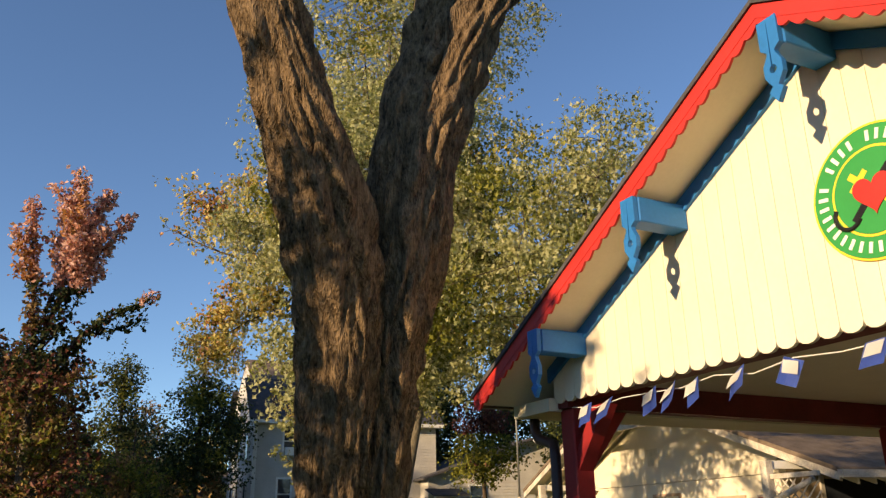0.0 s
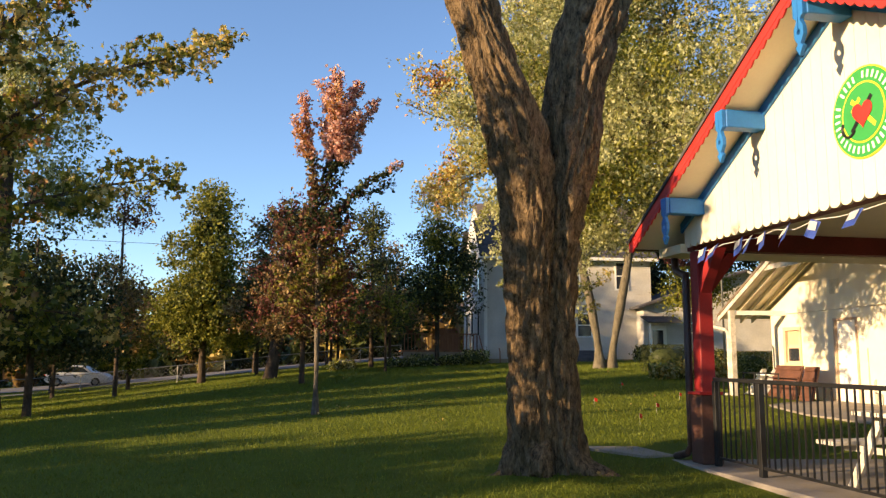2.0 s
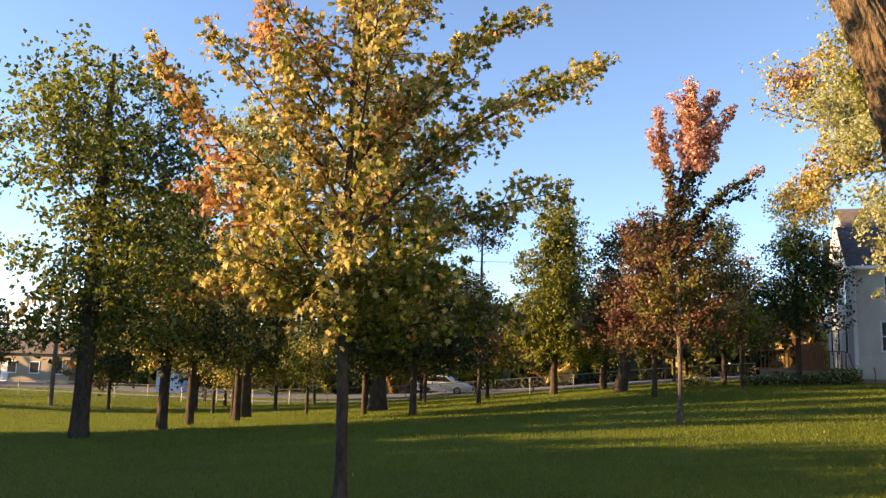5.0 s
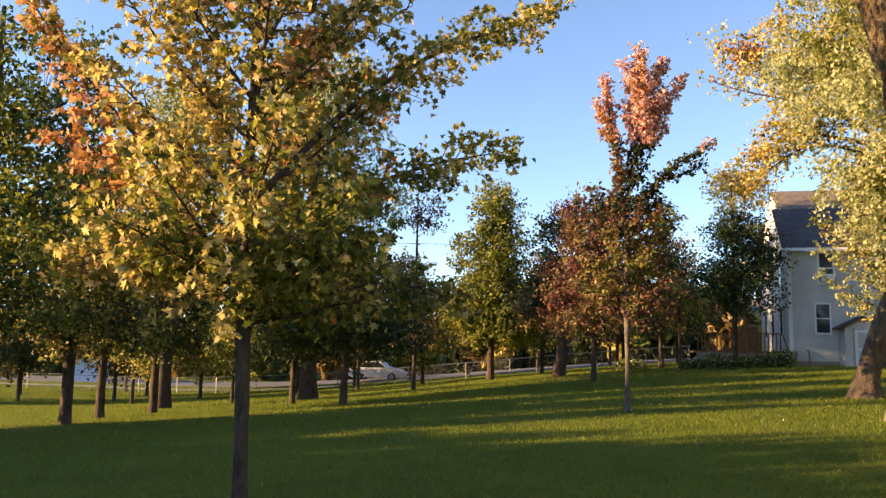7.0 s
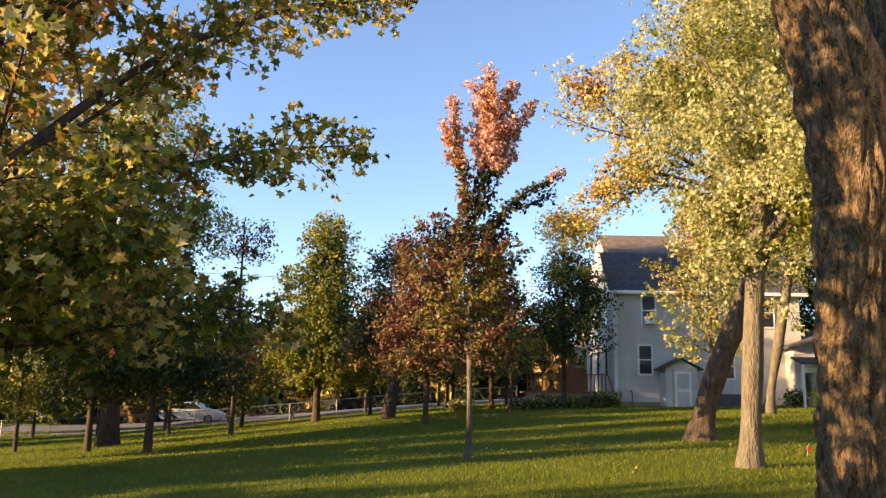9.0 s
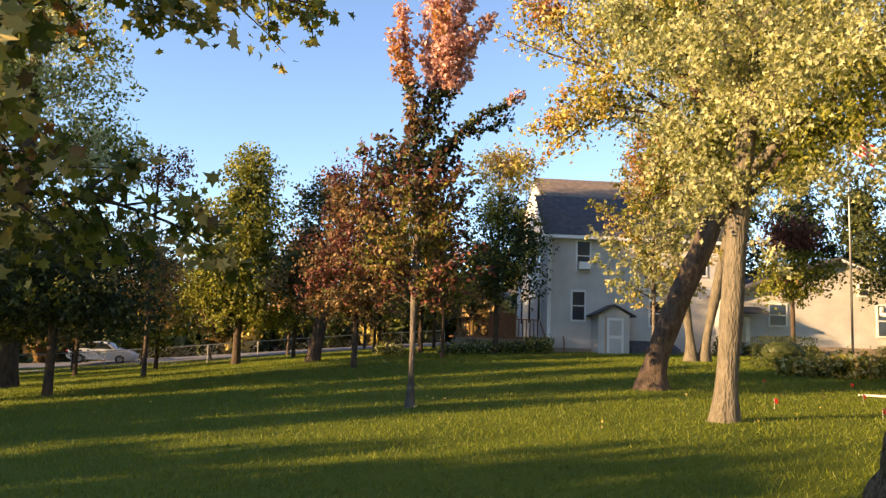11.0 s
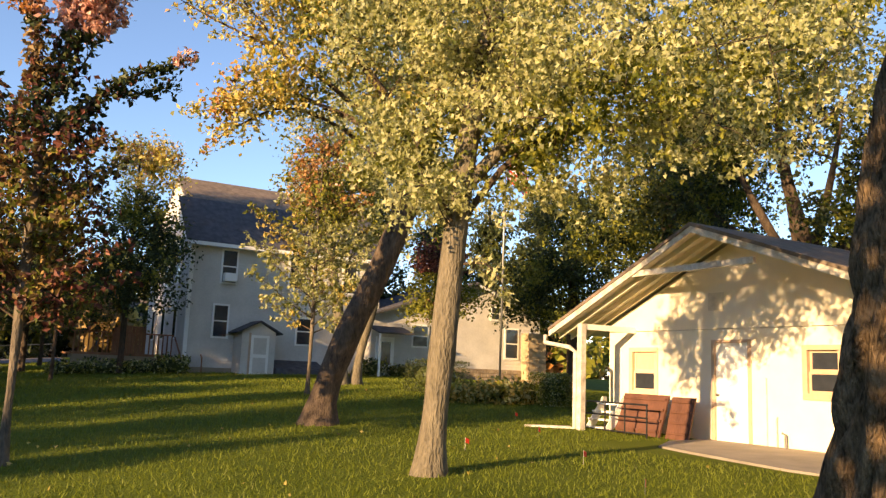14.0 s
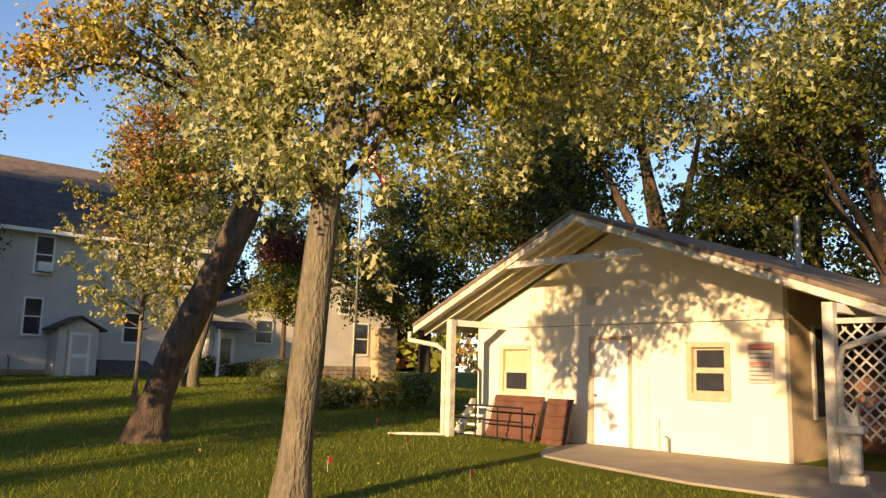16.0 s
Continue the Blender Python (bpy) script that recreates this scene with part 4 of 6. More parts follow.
def mesh_of(name, chunks, materials, index=None, smooth=True):
    """One mesh from chunks of vertices and equal-sized faces."""
    verts, faces, base = [], [], 0
    for v, f in chunks:
        verts.append(v)
        faces.append(np.asarray(f) + base)
        base += len(v)
    v, f = np.concatenate(verts), np.concatenate(faces)
    me = bpy.data.meshes.new(name)
    k = f.shape[1]
    me.vertices.add(len(v))
    me.vertices.foreach_set("co", v.astype(np.float32).ravel())
    me.loops.add(f.size)
    me.loops.foreach_set("vertex_index", f.astype(np.int32).ravel())
    me.polygons.add(len(f))
    me.polygons.foreach_set("loop_start", (np.arange(len(f)) * k).astype(np.int32))
    for m in materials:
        me.materials.append(m)
    if index is not None:
        me.polygons.foreach_set("material_index", index.astype(np.int32))
    me.polygons.foreach_set("use_smooth", np.full(len(f), smooth))
    me.update(calc_edges=True)
    me.validate()
    return me


MAPLE = np.array([(-0.5, 0.0), (-0.28, 0.16), (-0.22, 0.46), (0.0, 0.26), (0.22, 0.40), (0.20, 0.14), (0.56, 0.0), (0.20, -0.14), (0.22, -0.40), (0.0, -0.26), (-0.22, -0.46), (-0.28, -0.16)])
NOTCHED = np.array([(-0.5, 0.0), (-0.02, 0.09), (0.06, 0.34), (0.56, 0.0), (0.06, -0.34), (-0.02, -0.09)])
DIAMOND = np.array([(-0.5, 0.0), (0.02, 0.33), (0.5, 0.0), (0.02, -0.33)])


def leaf_faces(rng, centres, size, shape, droop=0.3):
    """A folded leaf at every centre."""
    n, k = len(centres), len(shape)
    d = rng.normal(size=(n, 3))
    d[:, 2] -= droop
    d /= np.linalg.norm(d, axis=1, keepdims=True)
    up = rng.normal(size=(n, 3)) + (-0.6, -0.22, 0.42)
    s = np.cross(up, d)
    s /= np.linalg.norm(s, axis=1, keepdims=True) + 1e-9
    nn = np.cross(d, s)
    L = size * rng.uniform(0.6, 1.3, n)[:, None, None]
    fold = np.abs(shape[:, 1])[None, :, None] * rng.uniform(0.1, 0.7, n)[:, None, None]
    v = centres[:, None, :] + L * (d[:, None, :] * shape[None, :, :1] + s[:, None, :] * shape[None, :, 1:] + nn[:, None, :] * fold)
    return v.reshape(-1, 3), np.arange(n * k).reshape(n, k)


def spray(rng, points, reach, every, per, sag=0.10, bare=0.15):
    """A limb along points (x, y, z, r), its side twigs and the places of the leaves on them.
    reach: length of the longest twig; every: distance between twigs; per: leaves to a twig."""
    ln = spline(points, 14)
    wood = [np_tube(ln[:, :3], ln[:, 3].clip(0.004), 6)]
    q = ln[:, :3]
    u = np.concatenate([[0], np.cumsum(np.linalg.norm(np.diff(q, axis=0), axis=1))])
    spots, side = [], rng.uniform(0, 6.28)
    for d in np.arange(bare * u[-1], u[-1] * 1.001, every):
        p = np.array([np.interp(d, u, q[:, i]) for i in range(3)])
        e = np.array([np.interp(min(d + 0.05, u[-1]), u, q[:, i]) - np.interp(max(d - 0.05, 0), u, q[:, i]) for i in range(3)])
        e /= np.linalg.norm(e) + 1e-9
        side += 2.4 + rng.normal() * 0.4
        a = np.cross(e, (0.2, 0.1, 1.0))
        a /= np.linalg.norm(a) + 1e-9
        b = np.cross(e, a)
        s = d / u[-1]
        way = e * rng.uniform(0.5, 0.9) + a * math.cos(side) + b * math.sin(side) * 0.7 + (0, 0, 0.12)
        way /= np.linalg.norm(way)
        L = reach * (1.08 - 0.62 * s) * rng.uniform(0.55, 1.2)
        f = np.linspace(0, 1, 4)[:, None]
        tw = p + way * L * f + rng.normal(size=(4, 3)) * 0.03 * L * f - np.array([0, 0, 1.0]) * sag * L * f ** 2
        wood.append(np_tube(tw, [0.008, 0.006, 0.004, 0.002], 3))
        n = max(2, rng.poisson(per * (0.35 + 0.65 * L / reach)))
        g = rng.uniform(0.12, 1.0, n) ** 0.75
        at = np.stack([np.interp(g, f[:, 0], tw[:, i]) for i in range(3)], 1)
        spots.append(at + rng.normal(size=(n, 3)) * (0.05, 0.05, 0.04) - (0, 0, 0.02))
    return wood, np.concatenate(spots)


def rising_limbs(seed, n, z0, z1, length, lift, reach, every, per, stem=(0.0, 0.0), r=0.022, sag=0.10):
    """Limbs round a stem that climb outwards; length: a function of the height."""
    rng = np.random.default_rng(seed)
    out = []
    for k in range(n):
        h = (k + rng.uniform(0.1, 0.9)) / n
        z, a = z0 + (z1 - z0) * h, k * 2.39996 + rng.normal() * 0.25
        L = length(z) * rng.uniform(0.75, 1.15)
        c, s_ = math.cos(a), math.sin(a)
        up = lift * rng.uniform(0.7, 1.3)
        x, y = stem
        pts = [(x, y, z, r * (1.1 - 0.6 * h)), (x + c * L * 0.35, y + s_ * L * 0.35, z + up * L * 0.28, r * 0.6), (x + c * L * 0.72, y + s_ * L * 0.72, z + up * L * 0.66, r * 0.4), (x + c * L, y + s_ * L, z + up * L * (1.02 - sag), 0.004)]
        out.append((pts, reach, every, per, sag))
    return out


def tree(name, label, at, stems, crown, leaf, per_clump, colours, seed, bark=BARK_DARK, shape=DIAMOND, ridge=0.06, sides=14, clump=0.38, twig=True, droop=0.3, limbs=9, group="", kind="", rings=40, sprays=()):
    """A tree. stems: lists of (x, y, z, r); crown: blobs (x, y, z, rx, ry, rz, clumps); colours: (material, weight as a function of x, y, z)."""
    rng = np.random.default_rng(seed)
    per_clump *= 1.6
    root = thing(name, (at[0], at[1], gz(*at)), 0.0, label, "tree", group, kind)
    lines = [spline(s, rings if i == 0 or s[0][3] > 0.15 else 14) for i, s in enumerate(stems)]
    for ln, s in zip(lines, stems):
        me = mesh_of("trunk", [np_tube(ln[:, :3], ln[:, 3].clip(0.006), sides, ridge)], [bark])
        new("trunk", me).parent = root
    nodes = np.concatenate([ln[int(len(ln) * 0.30):] for ln in lines])
    wood, leaves = [], []
    for bx, by, bz, rx, ry, rz, count in crown:
        c, r = np.array([bx, by, bz]), np.array([rx, ry, rz])
        p = rng.normal(size=(count, 3))
        p /= np.linalg.norm(p, axis=1, keepdims=True)
        p *= (rng.uniform(0, 1, count) ** 0.45)[:, None]
        wob = np.array([noise.noise(Vector(q * 1.9) + Vector((seed * 3.1, bz, bx))) for q in p])
        p = c + p * r * (1 + 0.30 * wob[:, None])
        hubs = []
        for q in p[rng.choice(count, min(limbs, count), replace=False)]:
            flat = np.linalg.norm(nodes[:, :2] - q[:2], axis=1)
            a = nodes[np.argmin(flat ** 2 + 0.9 * (nodes[:, 2] - (q[2] - 0.55 * flat)) ** 2)]
            mid = a[:3] * 0.5 + q * 0.5 + rng.normal(size=3) * 0.10 * np.linalg.norm(q - a[:3]) + (0, 0, 0.05 * np.linalg.norm(q - a[:3]))
            r0 = max(min(a[3] * 0.36, 0.011 * np.linalg.norm(q - a[:3]) + 0.007), 0.007)
            ln = spline([(*a[:3], r0), (*mid, r0 * 0.6), (*q, 0.006)], 9)
            wood.append(np_tube(ln[:, :3], ln[:, 3].clip(0.005), 6))
            hubs.append(ln[2:, :3])
            nodes = np.concatenate([nodes, ln[2:8]])
        hub = np.concatenate(hubs)
        if twig:
            for q in p:
                a = hub[np.argmin(((hub - q) ** 2).sum(1))]
                m = a * 0.5 + q * 0.5 + rng.normal(size=3) * 0.05
                wood.append(np_tube([a, m, q], [0.008, 0.006, 0.003], 3))
        k = rng.poisson(per_clump, count)
        cen = np.repeat(p, k, 0)
        ways = rng.normal(size=(count, 5, 3)) * (1, 1, 0.7)
        ways /= np.linalg.norm(ways, axis=2, keepdims=True)
        own = np.repeat(np.arange(count), k)
        w_ = ways[own, rng.integers(0, 5, len(own))]
        off = w_ * (rng.uniform(0, 1, len(own)) ** 0.8 * clump * 1.7)[:, None] + rng.normal(size=cen.shape) * clump * 0.22
        leaves.append(cen + off)
    for sp in sprays:
        w_, l_ = spray(rng, *sp)
        wood += w_
        leaves.append(l_)
    if wood:
        tagged(new("branchwork", mesh_of("branchwork", wood, [BARK_DARK])), kind="stuff").parent = root
    pts = np.concatenate(leaves)
    v, f = leaf_faces(rng, pts, leaf, shape, droop)
    patch = np.array([noise.noise(Vector(q * 0.8) + Vector((seed, 0, 0))) for q in pts])
    w = np.stack([np.clip(np.vectorize(fn)(pts[:, 0], pts[:, 1], pts[:, 2]) if callable(fn) else np.full(len(pts), float(fn)), 0, None) for _, fn in colours], 1)
    for i in range(len(colours)):
        w[:, i] *= np.exp(2.2 * patch * math.cos(i * 2.4)) * rng.uniform(0.35, 1.0, len(pts))
    crown_ob = new("crown", mesh_of("crown", [(v, f)], [m for m, _ in colours], w.argmax(1), smooth=False))
    tagged(crown_ob, kind="stuff").parent = root
    return root


def straight(h, r, lean=(0, 0), bend=0.0, flare=1.25):
    """A plain tapering stem."""
    lx, ly = lean
    return [(0, 0, -0.15, r * flare), (lx * 0.04, ly * 0.04, 0.15, r * 1.12), (lx * 0.3 + bend, ly * 0.3, h * 0.3, r * 0.95), (lx * 0.6 + bend * 0.5, ly * 0.6, h * 0.6, r * 0.7), (lx, ly, h, r * 0.22)]


# the great forked tree beside the pavilion
cx, cy = 0.972, -0.235


def fork_line(rows):
    return [(a * cx - b * cy, a * cy + b * cx, z - 0.34, r) for a, b, z, r in rows]


BIG_STEMS = [
    fork_line([(-0.14, 0.70, 0.15, 0.46), (-0.14, 0.62, 0.5, 0.36), (-0.14, 0.46, 1.1, 0.30), (-0.15, 0.08, 2.4, 0.265), (-0.16, -0.16, 3.3, 0.295), (-0.30, -0.44, 4.1, 0.30), (-0.50, -0.66, 4.8, 0.27), (-0.72, -0.86, 5.5, 0.25), (-0.92, -1.0, 6.2, 0.24), (-1.4, -1.3, 8.0, 0.20), (-1.9, -1.5, 10.5, 0.10)]),
    fork_line([(0.20, 0.70, 0.15, 0.38), (0.18, 0.62, 0.5, 0.29), (0.17, 0.46, 1.1, 0.215), (0.17, 0.14, 2.4, 0.19), (0.23, -0.02, 3.4, 0.25), (0.34, -0.05, 4.2, 0.31), (0.42, -0.02, 5.0, 0.32), (0.55, 0.05, 5.7, 0.26), (0.68, 0.10, 6.4, 0.22), (1.0, 0.2, 8.4, 0.17), (1.1, 0.3, 10.5, 0.09)]),
    fork_line([(0.40, -0.05, 4.2, 0.18), (0.55, -0.10, 4.9, 0.22), (0.74, -0.12, 5.5, 0.205), (1.0, -0.14, 6.2, 0.195), (1.7, -0.2, 7.7, 0.16), (2.4, -0.3, 9.3, 0.08)]),
]
BIG = tree("maple_tree", "huge old forked tree with deeply furrowed brown bark", (1.98, 10.24), BIG_STEMS,
           [(-2.4, 1.4, 11.2, 2.2, 2.2, 1.8, 60), (1.8, -0.6, 11.4, 2.6, 2.4, 1.8, 70), (0.2, 0.2, 13.0, 2.6, 2.4, 1.6, 60)], 0.12, 26,
           [(L_PALE, 1.0), (L_GREEN, 0.8)], 11, bark=BARK, ridge=0.48, sides=120, clump=0.5, rings=230, limbs=7)
for k, (a, ln, r) in enumerate(((3.3, 0.60, 0.15), (4.3, 0.45, 0.13), (5.45, 0.72, 0.15), (0.1, 0.50, 0.13), (1.4, 0.45, 0.12), (2.4, 0.5, 0.13))):
    c, s = math.cos(a), math.sin(a)
    ln_ = spline([(0.22 * c + 0.15, 0.22 * s + 0.61, 0.45, r * 0.85), (0.42 * c + 0.15, 0.42 * s + 0.63, 0.12, r), (ln * c + 0.22, ln * s + 0.65, 0.0, r * 0.6), ((ln + 0.45) * c + 0.15, (ln + 0.45) * s + 0.65, -0.10, 0.05)], 16)
    new("root", mesh_of("root", [np_tube(ln_[:, :3], ln_[:, 3], 24, 0.26)], [BARK])).parent = BIG

# young autumn maple the camera walks past
GOLD_LIMBS = [
    ([(-0.10, 0.05, 3.5, 0.032), (0.35, 0.9, 4.75, 0.024), (0.9, 1.8, 5.7, 0.015), (1.5, 2.8, 6.42, 0.004)], 0.42, 0.08, 32),
    ([(-0.08, 0.03, 2.7, 0.036), (0.60, 0.9, 3.9, 0.028), (1.30, 2.0, 4.85, 0.020), (1.85, 3.1, 5.5, 0.012), (2.25, 3.9, 6.05, 0.004)], 0.62, 0.075, 38),
    ([(-0.08, 0.03, 2.3, 0.034), (0.55, 0.8, 2.95, 0.024), (1.25, 1.7, 3.45, 0.014), (1.88, 2.57, 3.78, 0.004)], 0.70, 0.075, 38),
    ([(-0.08, 0.03, 2.2, 0.034), (-0.60, -0.05, 2.8, 0.026), (-1.25, -0.2, 3.5, 0.018), (-1.85, -0.4, 4.25, 0.011), (-2.35, -0.5, 4.95, 0.004)], 0.52, 0.07, 38),
    ([(-0.10, 0.04, 3.0, 0.030), (-0.62, 0.1, 3.9, 0.022), (-1.05, 0.1, 4.8, 0.012), (-1.40, 0.15, 5.75, 0.004)], 0.42, 0.075, 32),
    ([(-0.08, 0.03, 2.0, 0.030), (-0.80, 0.2, 2.5, 0.022), (-1.60, 0.4, 3.15, 0.013), (-2.3, 0.5, 3.55, 0.004)], 0.60, 0.075, 38),
    ([(-0.06, 0.02, 1.9, 0.024), (0.5, -0.3, 2.15, 0.017), (1.05, -0.5, 2.3, 0.010), (1.4, -0.6, 2.25, 0.004)], 0.50, 0.075, 35),
    ([(-0.06, 0.02, 1.85, 0.024), (-0.5, -0.35, 2.1, 0.017), (-1.0, -0.6, 2.25, 0.010), (-1.3, -0.7, 2.2, 0.004)], 0.50, 0.075, 35),
    ([(-0.06, 0.02, 1.8, 0.024), (0.5, 0.5, 2.0, 0.017), (1.1, 1.0, 2.1, 0.010), (1.5, 1.4, 2.0, 0.004)], 0.60, 0.075, 35),
]
tree("maple_tree", "young maple in gold, orange and green autumn leaves", (-4.15, 8.4),
     [[(0, 0, -0.1, 0.095), (0.0, 0, 0.15, 0.074), (-0.03, 0.0, 1.2, 0.062), (-0.08, 0.03, 2.4, 0.052), (-0.12, 0.1, 4.2, 0.032), (-0.14, 0.1, 7.2, 0.010)]],
     [], 0.082, 23,
     [(L_GOLD, lambda x, y, z: 1.0), (L_ORANGE, lambda x, y, z: 0.42 + 0.6 * (x < -0.8) + 0.06 * (z - 4)), (L_GREEN, lambda x, y, z: 0.85 + 0.45 * (x > 0.9) + 0.3 * (z < 2.9)), (L_YELLOW, lambda x, y, z: 0.62 - 0.05 * (z - 3)), (L_PINK, lambda x, y, z: 0.5 * (x < -1.1) * (z > 3.6)), (L_BROWN, lambda x, y, z: 0.75 if z < 2.3 else 0.16), (L_DARK, lambda x, y, z: 0.7 if x > 1.2 else 0.15)],
     21, bark=BARK_DARK, shape=MAPLE,
     sprays=GOLD_LIMBS + rising_limbs(22, 42, 1.8, 6.9, lambda z: 1.45 if z < 3 else max(0.35, 1.62 - 0.32 * (z - 3)), 0.85, 0.50, 0.085, 23, (-0.10, 0.06), 0.024) + rising_limbs(23, 15, 1.65, 2.3, lambda z: 1.35, 0.32, 0.52, 0.085, 27, (-0.05, 0.03), 0.02, 0.2))

# slim tree with a pink crown
PINK_STEMS = [
    ([(0.02, 0, 3.9, 0.055), (-0.10, 0, 5.0, 0.045), (-0.24, 0.0, 6.1, 0.03), (-0.38, 0.05, 7.0, 0.018), (-0.46, 0.05, 7.7, 0.005)], 0.28, 0.04, 20, 0.05),
    ([(0.0, 0, 4.4, 0.05), (0.12, 0.05, 5.4, 0.04), (0.32, 0.1, 6.3, 0.026), (0.60, 0.1, 7.3, 0.015), (0.82, 0.1, 8.0, 0.005)], 0.40, 0.04, 24, 0.05),
    ([(0.18, 0.05, 5.6, 0.03), (0.55, 0.1, 6.3, 0.022), (0.95, 0.1, 7.0, 0.014), (1.30, 0.1, 7.6, 0.005)], 0.38, 0.045, 24, 0.05),
    ([(0.30, 0.1, 6.1, 0.026), (0.28, 0.1, 6.9, 0.018), (0.34, 0.15, 7.8, 0.010), (0.38, 0.15, 8.3, 0.004)], 0.40, 0.045, 24, 0.05),
    ([(-0.20, 0.0, 5.9, 0.02), (-0.45, -0.1, 6.5, 0.012), (-0.62, -0.1, 7.0, 0.004)], 0.30, 0.05, 18, 0.05),
    ([(0.05, 0, 4.0, 0.045), (0.55, 0.0, 4.95, 0.034), (1.10, -0.1, 5.5, 0.022), (1.60, -0.1, 5.75, 0.012), (1.90, -0.1, 6.05, 0.004)], 0.25, 0.04, 14, 0.08),
    ([(0.75, 0, 5.15, 0.02), (1.2, 0.1, 5.3, 0.012), (1.75, 0.1, 5.55, 0.004)], 0.20, 0.05, 11, 0.08),
    ([(0.10, 0, 4.9, 0.02), (0.45, 0.1, 5.6, 0.014), (0.62, 0.1, 6.1, 0.004)], 0.24, 0.07, 9, 0.05),
]
tree("maple_tree", "slim maple with pink-red top and brown lower leaves darkened for shade", (-1.07, 20.67),
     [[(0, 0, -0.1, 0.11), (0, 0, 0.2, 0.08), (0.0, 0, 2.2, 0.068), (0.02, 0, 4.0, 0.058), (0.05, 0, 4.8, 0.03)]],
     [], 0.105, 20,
     # below the pink top, shade is put into the maroon and dark leaf weights
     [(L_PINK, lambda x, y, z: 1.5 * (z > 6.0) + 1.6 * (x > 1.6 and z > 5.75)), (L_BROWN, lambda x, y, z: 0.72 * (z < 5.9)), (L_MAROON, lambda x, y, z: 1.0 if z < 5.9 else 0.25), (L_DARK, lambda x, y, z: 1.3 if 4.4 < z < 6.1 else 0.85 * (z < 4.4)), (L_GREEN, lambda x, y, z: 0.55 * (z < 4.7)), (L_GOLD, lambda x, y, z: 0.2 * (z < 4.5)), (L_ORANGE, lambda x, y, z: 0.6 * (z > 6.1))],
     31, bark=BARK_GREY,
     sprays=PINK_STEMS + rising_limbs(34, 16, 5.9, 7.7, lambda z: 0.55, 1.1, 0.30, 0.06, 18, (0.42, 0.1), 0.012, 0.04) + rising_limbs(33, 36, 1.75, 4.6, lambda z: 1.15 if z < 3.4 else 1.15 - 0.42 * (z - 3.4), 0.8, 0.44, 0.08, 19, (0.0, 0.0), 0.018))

# two maples on the lawn between camera and houses
tree("maple_tree", "silver maple with straight pale trunk and light green leaves", (3.41, 17.37),
     [[(0, 0, -0.15, 0.28), (0.02, 0, 0.22, 0.20), (0.11, -0.04, 1.6, 0.17), (0.24, -0.08, 3.4, 0.15), (0.45, -0.14, 5.2, 0.13), (0.95, -0.2, 8.0, 0.06), (1.0, -0.2, 10.2, 0.02)],
      [(0.28, -0.1, 3.6, 0.09), (1.1, -0.5, 4.6, 0.07), (2.2, -1.1, 5.4, 0.05), (3.6, -1.9, 6.0, 0.02)],
      [(0.40, -0.13, 4.8, 0.08), (0.1, 0.3, 6.0, 0.06), (-0.6, 0.6, 8.0, 0.02)]],
     [(0.8, -0.2, 6.6, 2.4, 2.2, 1.9, 190), (0.6, -0.1, 8.6, 2.2, 2.1, 1.6, 140), (2.6, -1.4, 6.2, 1.8, 1.5, 1.2, 100), (-0.8, 0.6, 6.2, 1.0, 1.0, 0.9, 50), (0.9, -0.4, 4.5, 1.3, 1.1, 0.6, 34), (0.1, 0.1, 3.6, 0.9, 0.7, 0.6, 24), (4.0, -2.2, 7.0, 1.6, 1.4, 1.2, 80), (1.4, -0.8, 3.6, 0.9, 0.6, 0.5, 17), (2.6, -1.5, 4.5, 1.3, 0.9, 0.6, 26), (-0.5, 0.4, 4.3, 0.9, 0.8, 0.6, 28), (2.1, -2.9, 4.6, 1.7, 1.4, 1.0, 46), (3.4, -3.2, 5.9, 1.8, 1.5, 1.2, 64), (0.9, -0.3, 5.3, 1.7, 1.4, 0.8, 60), (0.9, -1.8, 4.5, 1.4, 1.1, 0.8, 30), (1.6, -0.5, 10.6, 2.3, 2.1, 1.6, 110)],
     0.098, 42, [(L_PALE, 1.6), (L_GREEN, 0.75), (L_GOLD, 0.4), (L_YELLOW, 0.2), (L_DARK, 0.12)], 41, bark=BARK_PALE, shape=NOTCHED, clump=0.27, limbs=9, sides=20, droop=0.9,
     sprays=[([(0.28, -0.1, 3.2, 0.05), (1.0, -0.5, 4.2, 0.04), (2.1, -0.9, 4.6, 0.028), (3.4, -1.3, 4.9, 0.016), (4.6, -1.7, 5.3, 0.005)], 0.7, 0.10, 20, 0.35), ([(0.26, -0.1, 3.0, 0.03), (-0.3, -0.3, 3.5, 0.02), (-0.9, -0.5, 3.3, 0.005)], 0.5, 0.10, 16, 0.35), ([(0.2, -0.1, 2.6, 0.02), (0.5, -0.4, 2.6, 0.012), (0.7, -0.6, 2.2, 0.004)], 0.35, 0.08, 12, 0.4)])
